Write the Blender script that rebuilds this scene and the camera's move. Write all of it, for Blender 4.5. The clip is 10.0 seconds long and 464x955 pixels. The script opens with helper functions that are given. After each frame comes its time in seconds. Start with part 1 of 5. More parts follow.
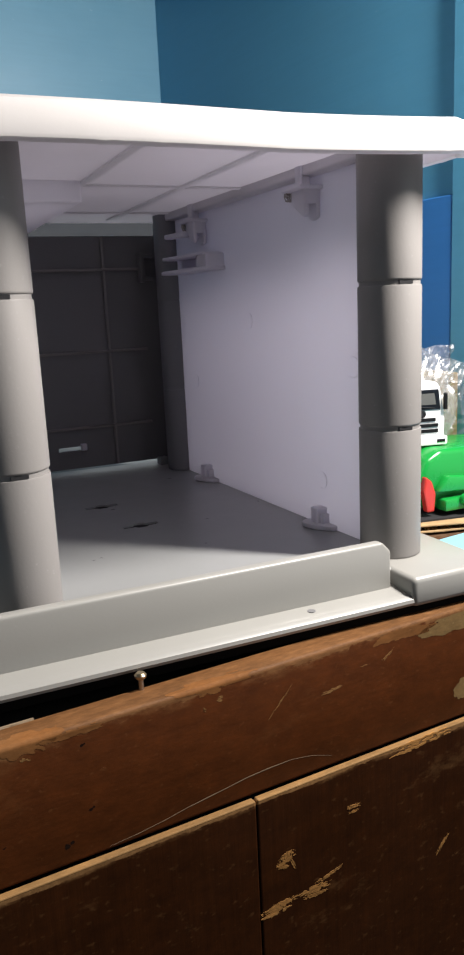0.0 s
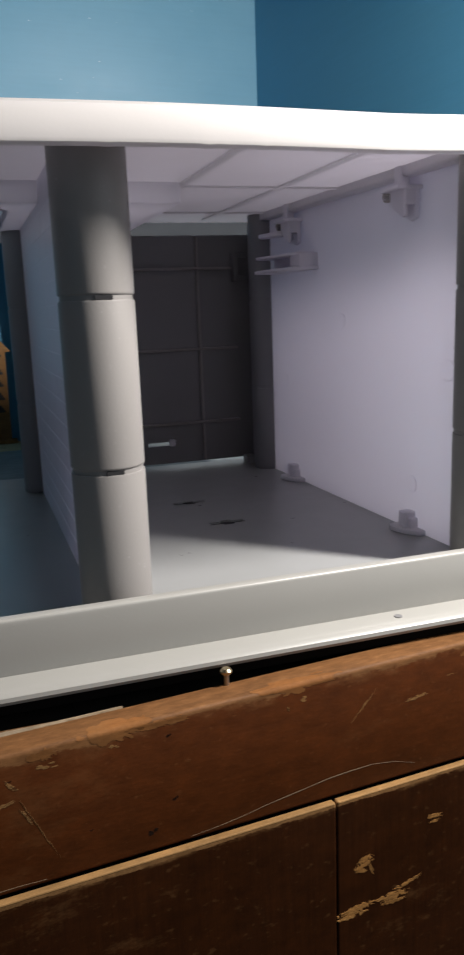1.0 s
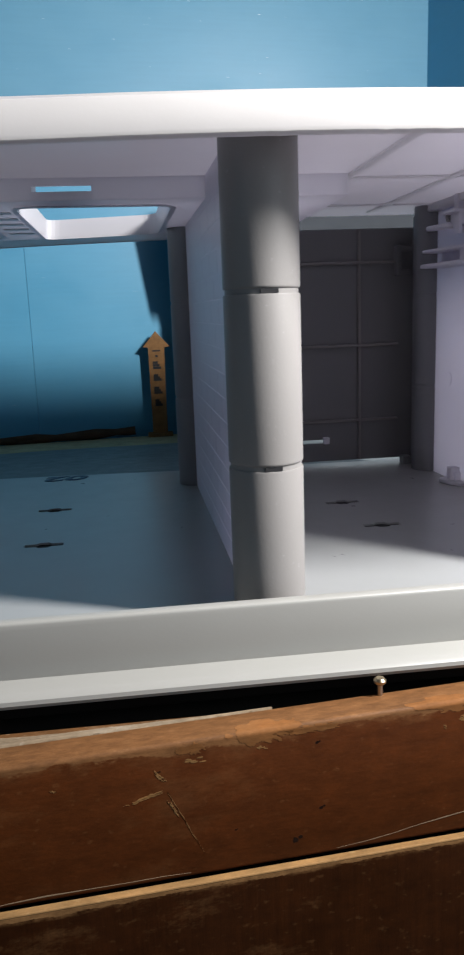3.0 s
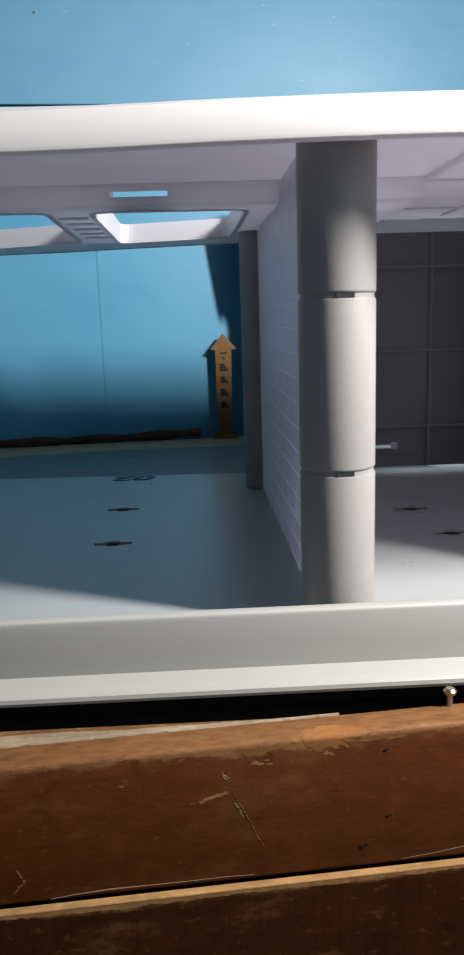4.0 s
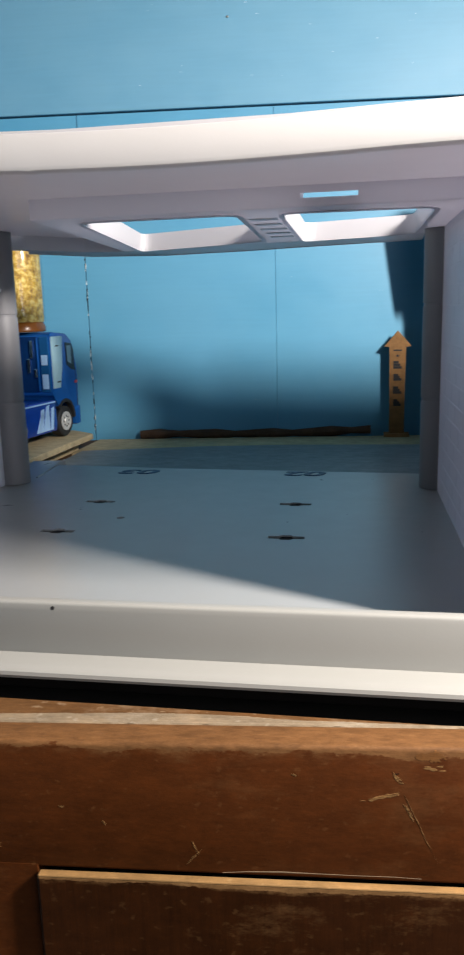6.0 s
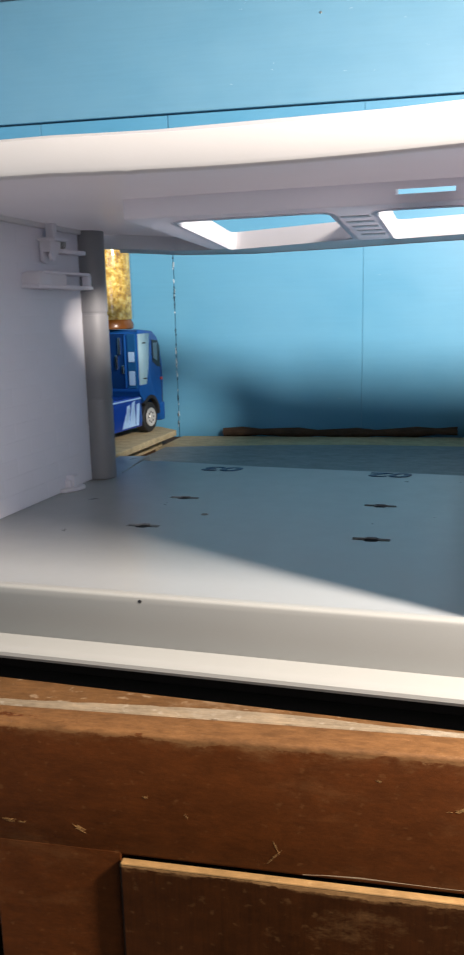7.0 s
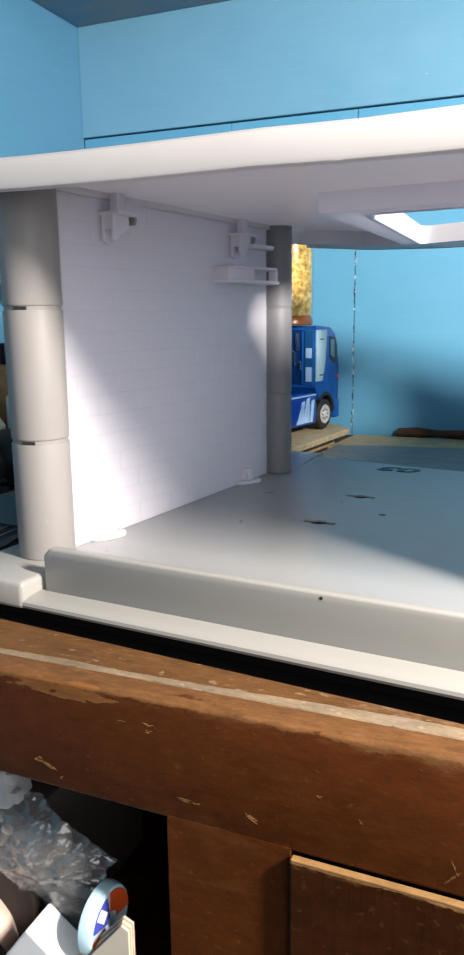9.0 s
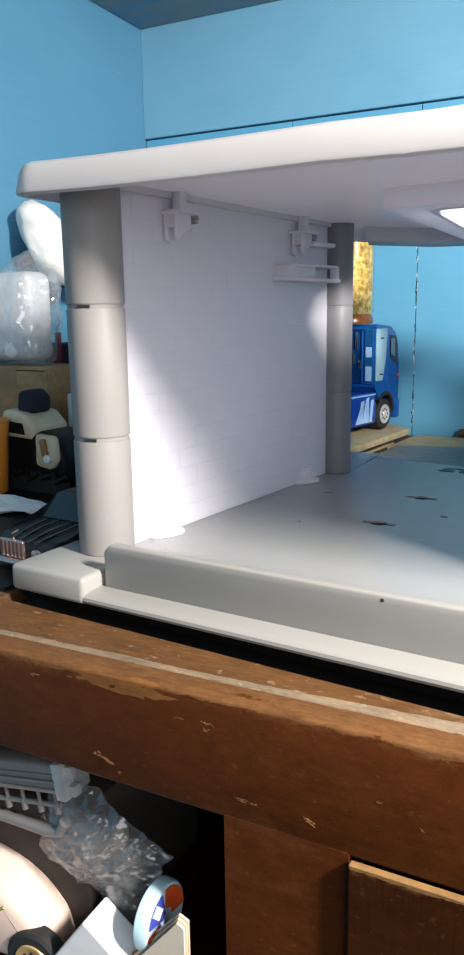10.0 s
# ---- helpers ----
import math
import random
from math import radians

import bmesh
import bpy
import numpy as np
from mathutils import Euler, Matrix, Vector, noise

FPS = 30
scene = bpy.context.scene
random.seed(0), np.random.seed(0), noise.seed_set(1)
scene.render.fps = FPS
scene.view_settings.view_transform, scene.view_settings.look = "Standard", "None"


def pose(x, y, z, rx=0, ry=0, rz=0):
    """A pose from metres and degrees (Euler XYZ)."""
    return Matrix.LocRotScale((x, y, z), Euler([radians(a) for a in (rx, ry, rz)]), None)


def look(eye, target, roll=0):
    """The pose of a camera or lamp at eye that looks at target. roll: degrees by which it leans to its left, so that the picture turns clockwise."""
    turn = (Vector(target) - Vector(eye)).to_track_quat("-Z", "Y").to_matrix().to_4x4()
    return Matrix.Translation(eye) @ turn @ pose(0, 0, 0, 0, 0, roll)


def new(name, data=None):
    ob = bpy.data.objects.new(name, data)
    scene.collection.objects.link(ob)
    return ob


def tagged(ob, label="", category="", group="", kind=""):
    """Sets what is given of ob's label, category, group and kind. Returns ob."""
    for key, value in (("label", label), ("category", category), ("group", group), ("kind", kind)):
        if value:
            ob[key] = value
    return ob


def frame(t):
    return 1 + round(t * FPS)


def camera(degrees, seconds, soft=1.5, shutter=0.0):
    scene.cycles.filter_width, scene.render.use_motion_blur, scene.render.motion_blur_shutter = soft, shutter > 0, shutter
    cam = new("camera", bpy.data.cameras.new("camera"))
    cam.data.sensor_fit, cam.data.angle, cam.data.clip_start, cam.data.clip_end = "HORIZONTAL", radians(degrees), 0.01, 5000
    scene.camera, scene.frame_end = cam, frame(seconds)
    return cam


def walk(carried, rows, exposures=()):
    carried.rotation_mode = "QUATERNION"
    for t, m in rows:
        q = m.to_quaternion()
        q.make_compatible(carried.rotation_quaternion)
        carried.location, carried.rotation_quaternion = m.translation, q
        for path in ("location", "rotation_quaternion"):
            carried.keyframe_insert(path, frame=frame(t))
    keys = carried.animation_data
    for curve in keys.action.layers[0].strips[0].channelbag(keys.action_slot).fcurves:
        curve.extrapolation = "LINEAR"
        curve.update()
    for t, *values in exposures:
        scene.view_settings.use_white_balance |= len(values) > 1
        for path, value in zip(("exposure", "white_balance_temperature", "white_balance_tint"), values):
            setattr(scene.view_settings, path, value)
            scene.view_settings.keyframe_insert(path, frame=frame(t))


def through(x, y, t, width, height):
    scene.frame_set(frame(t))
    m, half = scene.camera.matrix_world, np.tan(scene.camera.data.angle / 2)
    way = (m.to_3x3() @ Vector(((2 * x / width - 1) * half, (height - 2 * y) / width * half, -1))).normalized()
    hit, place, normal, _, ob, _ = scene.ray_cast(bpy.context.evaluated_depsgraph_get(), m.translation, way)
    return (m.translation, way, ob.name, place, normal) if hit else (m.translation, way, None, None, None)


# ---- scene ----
# All builders take centimetres; part() turns them into metres.
cam = camera(33.37, 10.0, soft=2.3, shutter=0.5)
PATH = [
    (0, (-0.0343, -0.2558, 0.1030), (0.0841, 0.0123, 0.0389), -2.71),
    (0.5, (-0.0361, -0.2571, 0.1045), (0.0739, 0.0145, 0.0400), -2.41),
    (1, (-0.0382, -0.2563, 0.1047), (0.0511, 0.0229, 0.0407), -2.14),
    (1.5, (-0.0399, -0.2563, 0.1057), (0.0360, 0.0267, 0.0412), -2.02),
    (2, (-0.0405, -0.2536, 0.1050), (0.0211, 0.0330, 0.0408), -2.05),
    (2.5, (-0.0400, -0.2490, 0.1037), (0.0064, 0.0405, 0.0399), -2.20),
    (4, (-0.0444, -0.2496, 0.1045), (-0.0333, 0.0438, 0.0431), -1.82),
    (4.5, (-0.0459, -0.2558, 0.1058), (-0.0508, 0.0379, 0.0448), -1.87),
    (5, (-0.0486, -0.2555, 0.1065), (-0.0692, 0.0375, 0.0453), -1.62),
    (5.5, (-0.0502, -0.2545, 0.1068), (-0.0858, 0.0370, 0.0452), -1.62),
    (7, (-0.0556, -0.2545, 0.1072), (-0.1350, 0.0281, 0.0453), -1.34),
    (7.5, (-0.0578, -0.2539, 0.1063), (-0.1520, 0.0243, 0.0448), -1.34),
    (8, (-0.0610, -0.2540, 0.1062), (-0.1691, 0.0190, 0.0446), -1.04),
    (8.5, (-0.0632, -0.2549, 0.1057), (-0.1875, 0.0112, 0.0445), -0.90),
    (9, (-0.0657, -0.2547, 0.1056), (-0.2025, 0.0051, 0.0441), -0.70),
    (9.5, (-0.0668, -0.2545, 0.1044), (-0.2155, -0.0011, 0.0435), -0.84),
    (10, (-0.0682, -0.2541, 0.1047), (-0.2236, -0.0048, 0.0435), -0.91),
]
walk(cam, [(t, look(eye, target, roll)) for t, eye, target, roll in PATH],
     exposures=[(0, -0.38, 6400, 11), (1.2, -0.36, 6350, 10.5), (2.5, -0.1, 6050, 9.5), (4, 0.21, 6150, 9.7), (5.5, 0.48, 6450, 11), (7.5, 1.07, 6880, 13.5), (8.5, 1.17, 6780, 13), (10, 1.2, 6480, 11)])

CM = 0.01
ROOM = pose(0, -0.0465, 0, 0, 0, 5.15)      # the chest and the room stand five degrees askew to the toy


def room(u, v, z, rz=0.0):
    """A pose in the frame of the chest: u along its front, v to the back, centimetres."""
    return ROOM @ pose(u * CM, v * CM, z * CM, 0, 0, rz)


# ---- light ----
world = bpy.data.worlds.new("world")
scene.world = world
world.use_nodes = True
bg = world.node_tree.nodes["Background"]
bg.inputs[0].default_value, bg.inputs[1].default_value = (0.75, 0.8, 1.0, 1), 0.005


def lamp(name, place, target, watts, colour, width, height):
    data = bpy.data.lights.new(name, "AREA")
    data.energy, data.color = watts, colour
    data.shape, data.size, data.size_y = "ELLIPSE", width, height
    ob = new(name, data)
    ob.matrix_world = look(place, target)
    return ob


# an upright desk lamp tube beside the chest, and an unseen weak fill lamp added for the shaded sides
lamp("desk_tube", (0.285, -0.132, 0.343), (-0.03, 0.20, -0.06), 6.5, (1.0, 0.945, 0.88), 0.03, 0.125)
# broad fill added to lift the shade, no source of the room
lamp("fill_light", (1.15, -1.2, 0.42), (-0.1, 0.1, 0.0), 9.2, (0.88, 0.93, 1.0), 1.8, 1.6)

# ---- materials ----


def nodes_of(name, rough=0.5, metal=0.0, spec=0.5):
    m = bpy.data.materials.new(name)
    m.use_nodes = True
    nt = m.node_tree
    b = nt.nodes["Principled BSDF"]
    b.inputs["Roughness"].default_value = rough
    b.inputs["Metallic"].default_value = metal
    b.inputs["Specular IOR Level"].default_value = spec
    return m, nt, b


def coords(nt, scale=(1, 1, 1)):
    tc, mp = nt.nodes.new("ShaderNodeTexCoord"), nt.nodes.new("ShaderNodeMapping")
    mp.inputs["Scale"].default_value = scale
    nt.links.new(tc.outputs["Object"], mp.inputs["Vector"])
    return mp.outputs[0]


def noise_of(nt, vec, scale, detail=4.0, rough=0.55):
    n = nt.nodes.new("ShaderNodeTexNoise")
    n.inputs["Scale"].default_value, n.inputs["Detail"].default_value, n.inputs["Roughness"].default_value = scale, detail, rough
    nt.links.new(vec, n.inputs["Vector"])
    return n.outputs["Fac"]


def ramp(nt, fac, stops):
    r = nt.nodes.new("ShaderNodeValToRGB")
    e = r.color_ramp.elements
    while len(e) < len(stops):
        e.new(0.5)
    for el, (p, c) in zip(e, stops):
        el.position = p
        el.color = (*c, 1) if len(c) == 3 else c
    nt.links.new(fac, r.inputs[0])
    return r.outputs[0]


def mix(nt, fac, a, b, kind="MIX"):
    n = nt.nodes.new("ShaderNodeMix")
    n.data_type, n.blend_type = "RGBA", kind
    for sock, v in ((n.inputs[0], fac), (n.inputs[6], a), (n.inputs[7], b)):
        if isinstance(v, (int, float)):
            sock.default_value = v
        elif isinstance(v, tuple):
            sock.default_value = (*v, 1) if len(v) == 3 else v
        else:
            nt.links.new(v, sock)
    return n.outputs[2]


def bump(nt, b, fac, strength, dist):
    n = nt.nodes.new("ShaderNodeBump")
    n.inputs["Strength"].default_value, n.inputs["Distance"].default_value = strength, dist
    nt.links.new(fac, n.inputs["Height"])
    nt.links.new(n.outputs[0], b.inputs["Normal"])


def plastic(name, col, rough=0.4, vary=0.06, sss=0.0, scratch=0.15, stretch=(1, 1, 1), dust=0.0, through=0.0, spec=0.5):
    m, nt, b = nodes_of(name, rough, 0.0, spec)
    vec = coords(nt, stretch)
    big = noise_of(nt, vec, 22, 3)
    fine = noise_of(nt, vec, 900, 5)
    lo, hi = tuple(c * (1 - vary) for c in col), tuple(min(1, c * (1 + vary)) for c in col)
    c = mix(nt, big, lo, hi)
    if dust:
        spots = ramp(nt, noise_of(nt, vec, 500, 6, 0.7), [(0.62, (0, 0, 0)), (0.72, (1, 1, 1))])
        c = mix(nt, mix(nt, dust, (0, 0, 0), spots), c, tuple(0.6 * v + 0.3 for v in col))
    nt.links.new(c, b.inputs["Base Color"])
    r = ramp(nt, noise_of(nt, vec, 60, 6, 0.65), [(0.3, (rough - 0.03,) * 3), (0.75, (rough + 0.06,) * 3)])
    nt.links.new(r, b.inputs["Roughness"])
    bump(nt, b, fine, scratch, 0.0002)
    if through:      # thin white plastic lets some light through
        tr, mx = nt.nodes.new("ShaderNodeBsdfTranslucent"), nt.nodes.new("ShaderNodeMixShader")
        tr.inputs[0].default_value = (0.90, 0.87, 0.955, 1)
        mx.inputs[0].default_value = through
        nt.links.new(b.outputs[0], mx.inputs[1])
        nt.links.new(tr.outputs[0], mx.inputs[2])
        nt.links.new(mx.outputs[0], nt.nodes["Material Output"].inputs[0])
    if sss:
        b.inputs["Subsurface Weight"].default_value = sss
        b.inputs["Subsurface Radius"].default_value = (0.006, 0.006, 0.007)
    return m


def flat(name, col, rough=0.5, metal=0.0, emit=0.0):
    m, nt, b = nodes_of(name, rough, metal)
    vec = coords(nt)
    c = mix(nt, noise_of(nt, vec, 160, 4), tuple(v * 0.88 for v in col), tuple(min(1, v * 1.1) for v in col))
    nt.links.new(c, b.inputs["Base Color"])
    return m


def painted_board(name, col, patch=None):
    """Brush-painted plywood: streaks along the board, faint dents and pale rubs."""
    m, nt, b = nodes_of(name, 0.36, 0.0, 0.5)
    vec = coords(nt)
    streak = noise_of(nt, coords(nt, (3, 3, 60)), 6, 5, 0.6)
    cloud = noise_of(nt, vec, 5, 4)
    c = mix(nt, streak, tuple(v * 0.93 for v in col), tuple(min(1, v * 1.06) for v in col))
    c = mix(nt, mix(nt, 0.5, (0, 0, 0), cloud), c, tuple(min(1, 0.9 * v + 0.06) for v in col))
    rub = ramp(nt, noise_of(nt, coords(nt, (1, 1, 9)), 34, 8, 0.75), [(0.675, (0, 0, 0)), (0.73, (1, 1, 1))])
    c = mix(nt, mix(nt, 0.5, (0, 0, 0), rub), c, (0.55, 0.68, 0.75))
    if patch:      # an older coat shows through in places
        bare = ramp(nt, noise_of(nt, coords(nt, (1, 2, 1)), 16, 8, 0.7), [(0.47, (0, 0, 0)), (0.58, (1, 1, 1))])
        c = mix(nt, mix(nt, 0.8, (0, 0, 0), bare), c, patch)
    daub = noise_of(nt, coords(nt, (1, 1, 1.6)), 26, 5, 0.6)
    c2 = ramp(nt, daub, [(0.36, (0.965, 0.98, 0.985)), (0.5, (1, 1, 1)), (0.66, (1.035, 1.02, 1.01))])
    nt.links.new(mix(nt, 1.0, c, c2, "MULTIPLY"), b.inputs["Base Color"])
    nt.links.new(ramp(nt, mix(nt, 0.5, cloud, daub), [(0.36, (0.37,) * 3), (0.64, (0.56,) * 3)]), b.inputs["Roughness"])
    bump(nt, b, mix(nt, 0.55, daub, mix(nt, 0.7, streak, noise_of(nt, vec, 90, 6, 0.6))), 0.18, 0.0009)
    return m


def varnished(name, dark, mid, bare, top_wear=None, along=(4, 40, 60), rough=0.42, slope=0.0, wear=1.0):
    """Old varnished wood: grain along u, scuffs, bare wood showing where the varnish is gone."""
    m, nt, b = nodes_of(name, rough, 0.0, 0.13)
    vec = coords(nt)
    grain = noise_of(nt, coords(nt, along), 9, 8, 0.62)
    cloud = noise_of(nt, vec, 14, 5)
    c = mix(nt, grain, dark, mid)
    c = mix(nt, mix(nt, 0.4, (0, 0, 0), cloud), c, tuple(v * 1.5 for v in mid))
    mott = ramp(nt, noise_of(nt, coords(nt, (0.6, 1, 1)), 120, 10, 0.8), [(0.35, (0.72,) * 3), (0.52, (1, 1, 1)), (0.68, (1.3, 1.25, 1.2))])
    c = mix(nt, 1.0, c, mott, "MULTIPLY")
    scuff = ramp(nt, noise_of(nt, coords(nt, (0.8, 2, 2.2)), 70, 9, 0.72), [(0.665, (0, 0, 0)), (0.73, (1, 1, 1))])
    c = mix(nt, mix(nt, 0.65 * wear, (0, 0, 0), scuff), c, bare)
    speck = ramp(nt, noise_of(nt, coords(nt, (0.7, 1, 1)), 420, 3, 0.5), [(0.63, (0, 0, 0)), (0.72, (1, 1, 1))])
    c = mix(nt, mix(nt, 0.22 * wear, (0, 0, 0), speck), c, bare)
    rubbed = ramp(nt, noise_of(nt, coords(nt, (0.6, 1, 1.4)), 17, 10, 0.78), [(0.56, (0, 0, 0)), (0.75, (1, 1, 1))])
    c = mix(nt, mix(nt, 0.38, (0, 0, 0), rubbed), c, bare)
    rr = mix(nt, cloud, (rough - 0.06,) * 3, (rough + 0.2,) * 3)
    if top_wear:
        sep = nt.nodes.new("ShaderNodeSeparateXYZ")
        tc = nt.nodes.new("ShaderNodeTexCoord")
        nt.links.new(tc.outputs["Object"], sep.inputs[0])
        mr = nt.nodes.new("ShaderNodeMapRange")
        mr.inputs[1].default_value, mr.inputs[2].default_value = top_wear
        tilt = nt.nodes.new("ShaderNodeMath")
        tilt.operation = "MULTIPLY_ADD"
        tilt.inputs[1].default_value = slope
        nt.links.new(sep.outputs[0], tilt.inputs[0])
        nt.links.new(sep.outputs[2], tilt.inputs[2])
        nt.links.new(tilt.outputs[0], mr.inputs[0])
        add = nt.nodes.new("ShaderNodeMath")
        add.operation = "ADD"
        nt.links.new(mr.outputs[0], add.inputs[0])
        chips = mix(nt, 0.35, noise_of(nt, coords(nt, (0.35, 1, 1)), 30, 7, 0.8), noise_of(nt, coords(nt, (0.6, 1, 1)), 150, 8, 0.8))
        more = nt.nodes.new("ShaderNodeMath")
        more.operation = "MULTIPLY_ADD"
        more.inputs[1].default_value, more.inputs[2].default_value = 2.0, -0.5
        nt.links.new(chips, more.inputs[0])
        nt.links.new(more.outputs[0], add.inputs[1])
        half = nt.nodes.new("ShaderNodeMath")
        half.operation = "MULTIPLY"
        half.inputs[1].default_value = 0.5
        nt.links.new(add.outputs[0], half.inputs[0])
        mask = ramp(nt, half.outputs[0], [(0.50, (0, 0, 0)), (0.525, (1, 1, 1))])
        blotch = ramp(nt, noise_of(nt, coords(nt, (0.5, 1, 1)), 38, 12, 0.85), [(0.36, (0.74,) * 3), (0.52, (1, 1, 1)), (0.60, (1.05, 1.05, 1.05)), (0.70, (1.4, 1.5, 1.6))])
        halo = mix(nt, 1.0, ramp(nt, half.outputs[0], [(0.36, (0, 0, 0)), (0.50, (0.75,) * 3)]), ramp(nt, noise_of(nt, coords(nt, (0.45, 1, 1)), 110, 10, 0.8), [(0.46, (0, 0, 0)), (0.62, (1, 1, 1))]), "MULTIPLY")
        c = mix(nt, halo, c, tuple(v * 0.8 for v in bare))
        fibre = ramp(nt, noise_of(nt, coords(nt, (7, 22, 22)), 22, 7, 0.75), [(0.40, (0.8,) * 3), (0.52, (1, 1, 1)), (0.60, (1.1, 1.12, 1.14)), (0.70, (1.4, 1.5, 1.6))])
        blotch = mix(nt, 1.0, blotch, fibre, "MULTIPLY")
        wood = mix(nt, 1.0, mix(nt, grain, tuple(v * 0.5 for v in bare), bare), blotch, "MULTIPLY")
        c = mix(nt, mask, c, wood)
        rr = mix(nt, mask, rr, (0.6,) * 3)
    nt.links.new(c, b.inputs["Base Color"])
    nt.links.new(rr, b.inputs["Roughness"])
    bump(nt, b, mix(nt, 0.4, grain, scuff), 0.35, 0.0006)
    return m


def clear_film(name, tint=(0.95, 0.96, 0.97), cover=0.25, rough=0.07, gloss=0.6):
    """Thin crinkled clear film: mostly see-through, with sharp glints."""
    m = bpy.data.materials.new(name)
    m.use_nodes = True
    nt = m.node_tree
    nt.nodes.clear()
    out = nt.nodes.new("ShaderNodeOutputMaterial")
    t, g, d = (nt.nodes.new(k) for k in ("ShaderNodeBsdfTransparent", "ShaderNodeBsdfGlossy", "ShaderNodeBsdfDiffuse"))
    t.inputs[0].default_value = (*tint, 1)
    g.inputs["Roughness"].default_value = rough
    d.inputs[0].default_value = (0.8, 0.8, 0.8, 1)
    bp = nt.nodes.new("ShaderNodeBump")
    bp.inputs["Strength"].default_value, bp.inputs["Distance"].default_value = 0.35, 0.002
    nt.links.new(noise_of(nt, coords(nt), 14, 2), bp.inputs["Height"])
    nt.links.new(bp.outputs[0], g.inputs["Normal"])
    nt.links.new(bp.outputs[0], d.inputs["Normal"])
    a, s = nt.nodes.new("ShaderNodeMixShader"), nt.nodes.new("ShaderNodeMixShader")
    a.inputs[0].default_value, s.inputs[0].default_value = gloss, cover
    nt.links.new(d.outputs[0], a.inputs[1])
    nt.links.new(g.outputs[0], a.inputs[2])
    nt.links.new(t.outputs[0], s.inputs[1])
    nt.links.new(a.outputs[0], s.inputs[2])
    nt.links.new(s.outputs[0], out.inputs[0])
    return m


WHITE = plastic("white_plastic", (0.88, 0.865, 0.895), 0.35, 0.03, 0.0, 0.10, through=0.40)
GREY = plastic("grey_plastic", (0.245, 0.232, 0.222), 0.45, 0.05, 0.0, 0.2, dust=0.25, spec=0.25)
# darker copy of the grey: the rear columns' shade is put into it
GREY_REAR = plastic("shaded_column_plastic", (0.185, 0.185, 0.197), 0.5, 0.05, 0.0, 0.2, dust=0.2)
BASE = plastic("pale_grey_plastic", (0.296, 0.290, 0.270), 0.36, 0.04, 0.0, 0.1, dust=0.1)
FLOOR = plastic("floor_grey_plastic", (0.285, 0.29, 0.288), 0.30, 0.03, 0.0, 0.004)
# white plastic darkened: the roof's weaker light is put into the colour
ROOF = plastic("roof_white_plastic", (0.745, 0.725, 0.725), 0.31, 0.05, 0.0, 0.03, through=0.28)
# yellowish, and darkened further to hold down the light on the rim
RIM = plastic("yellowish_rim_plastic", (0.625, 0.602, 0.58), 0.38, 0.07, 0.0, 0.12, through=0.25)
# lighter copy: the strong light in the skylights is put into it
SKYLIGHT = plastic("skylight_white_plastic", (0.84, 0.83, 0.85), 0.35, 0.03, 0.0, 0.10, through=0.35)
DARK = plastic("dark_grey_plastic", (0.165, 0.163, 0.168), 0.5, 0.06, 0.0, 0.25, dust=0.15)
# near black, carries the shade inside slots and gaps
HOLE = flat("dark_recess", (0.012, 0.012, 0.014), 0.9)
SPRING = flat("spring_steel", (0.45, 0.42, 0.38), 0.35, 1.0)
BLUE = painted_board("blue_paint", (0.088, 0.335, 0.52))
# paler, greyer blue for the upper board
BLUE_UP = painted_board("blue_paint_pale", (0.135, 0.345, 0.49))
BLUE_D = painted_board("blue_paint_old", (0.10, 0.36, 0.56))
# the blue darkened: weaker light on the left wall is in the colour
BLUE_L = painted_board("blue_paint_dimmed", (0.075, 0.25, 0.39))
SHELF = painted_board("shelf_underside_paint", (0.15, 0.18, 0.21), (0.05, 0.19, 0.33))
BROWN = varnished("brown_varnish", (0.038, 0.0106, 0.0025), (0.073, 0.0198, 0.0042), (0.185, 0.083, 0.030), (-0.0229, -0.0114), (16, 40, 44))
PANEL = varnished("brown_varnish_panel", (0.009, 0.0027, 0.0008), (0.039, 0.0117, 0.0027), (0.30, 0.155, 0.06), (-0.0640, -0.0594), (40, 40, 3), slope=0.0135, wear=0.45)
BARE = varnished("bare_wood", (0.035, 0.016, 0.008), (0.10, 0.05, 0.025), (0.40, 0.30, 0.2), None, rough=0.6)
INNER = varnished("worn_golden_board", (0.025, 0.010, 0.0038), (0.14, 0.066, 0.024), (0.50, 0.38, 0.25), None, (9, 70, 60), rough=0.5)
TAN = varnished("tan_board", (0.30, 0.24, 0.14), (0.45, 0.36, 0.22), (0.55, 0.47, 0.33), None, rough=0.6)
GREYWOOD = varnished("weathered_grey_board", (0.10, 0.12, 0.13), (0.20, 0.22, 0.23), (0.05, 0.05, 0.05), None, (3, 30, 30), rough=0.4)
EDGE = varnished("rubbed_edge", (0.09, 0.047, 0.017), (0.29, 0.165, 0.065), (0.45, 0.3, 0.15), None, rough=0.55)
SPLINTER = varnished("pale_splinters", (0.05, 0.03, 0.017), (0.25, 0.19, 0.125), (0.46, 0.40, 0.32), None, (7, 150, 150), rough=0.75)
INK = flat("navy_ink", (0.007, 0.035, 0.10), 0.5)

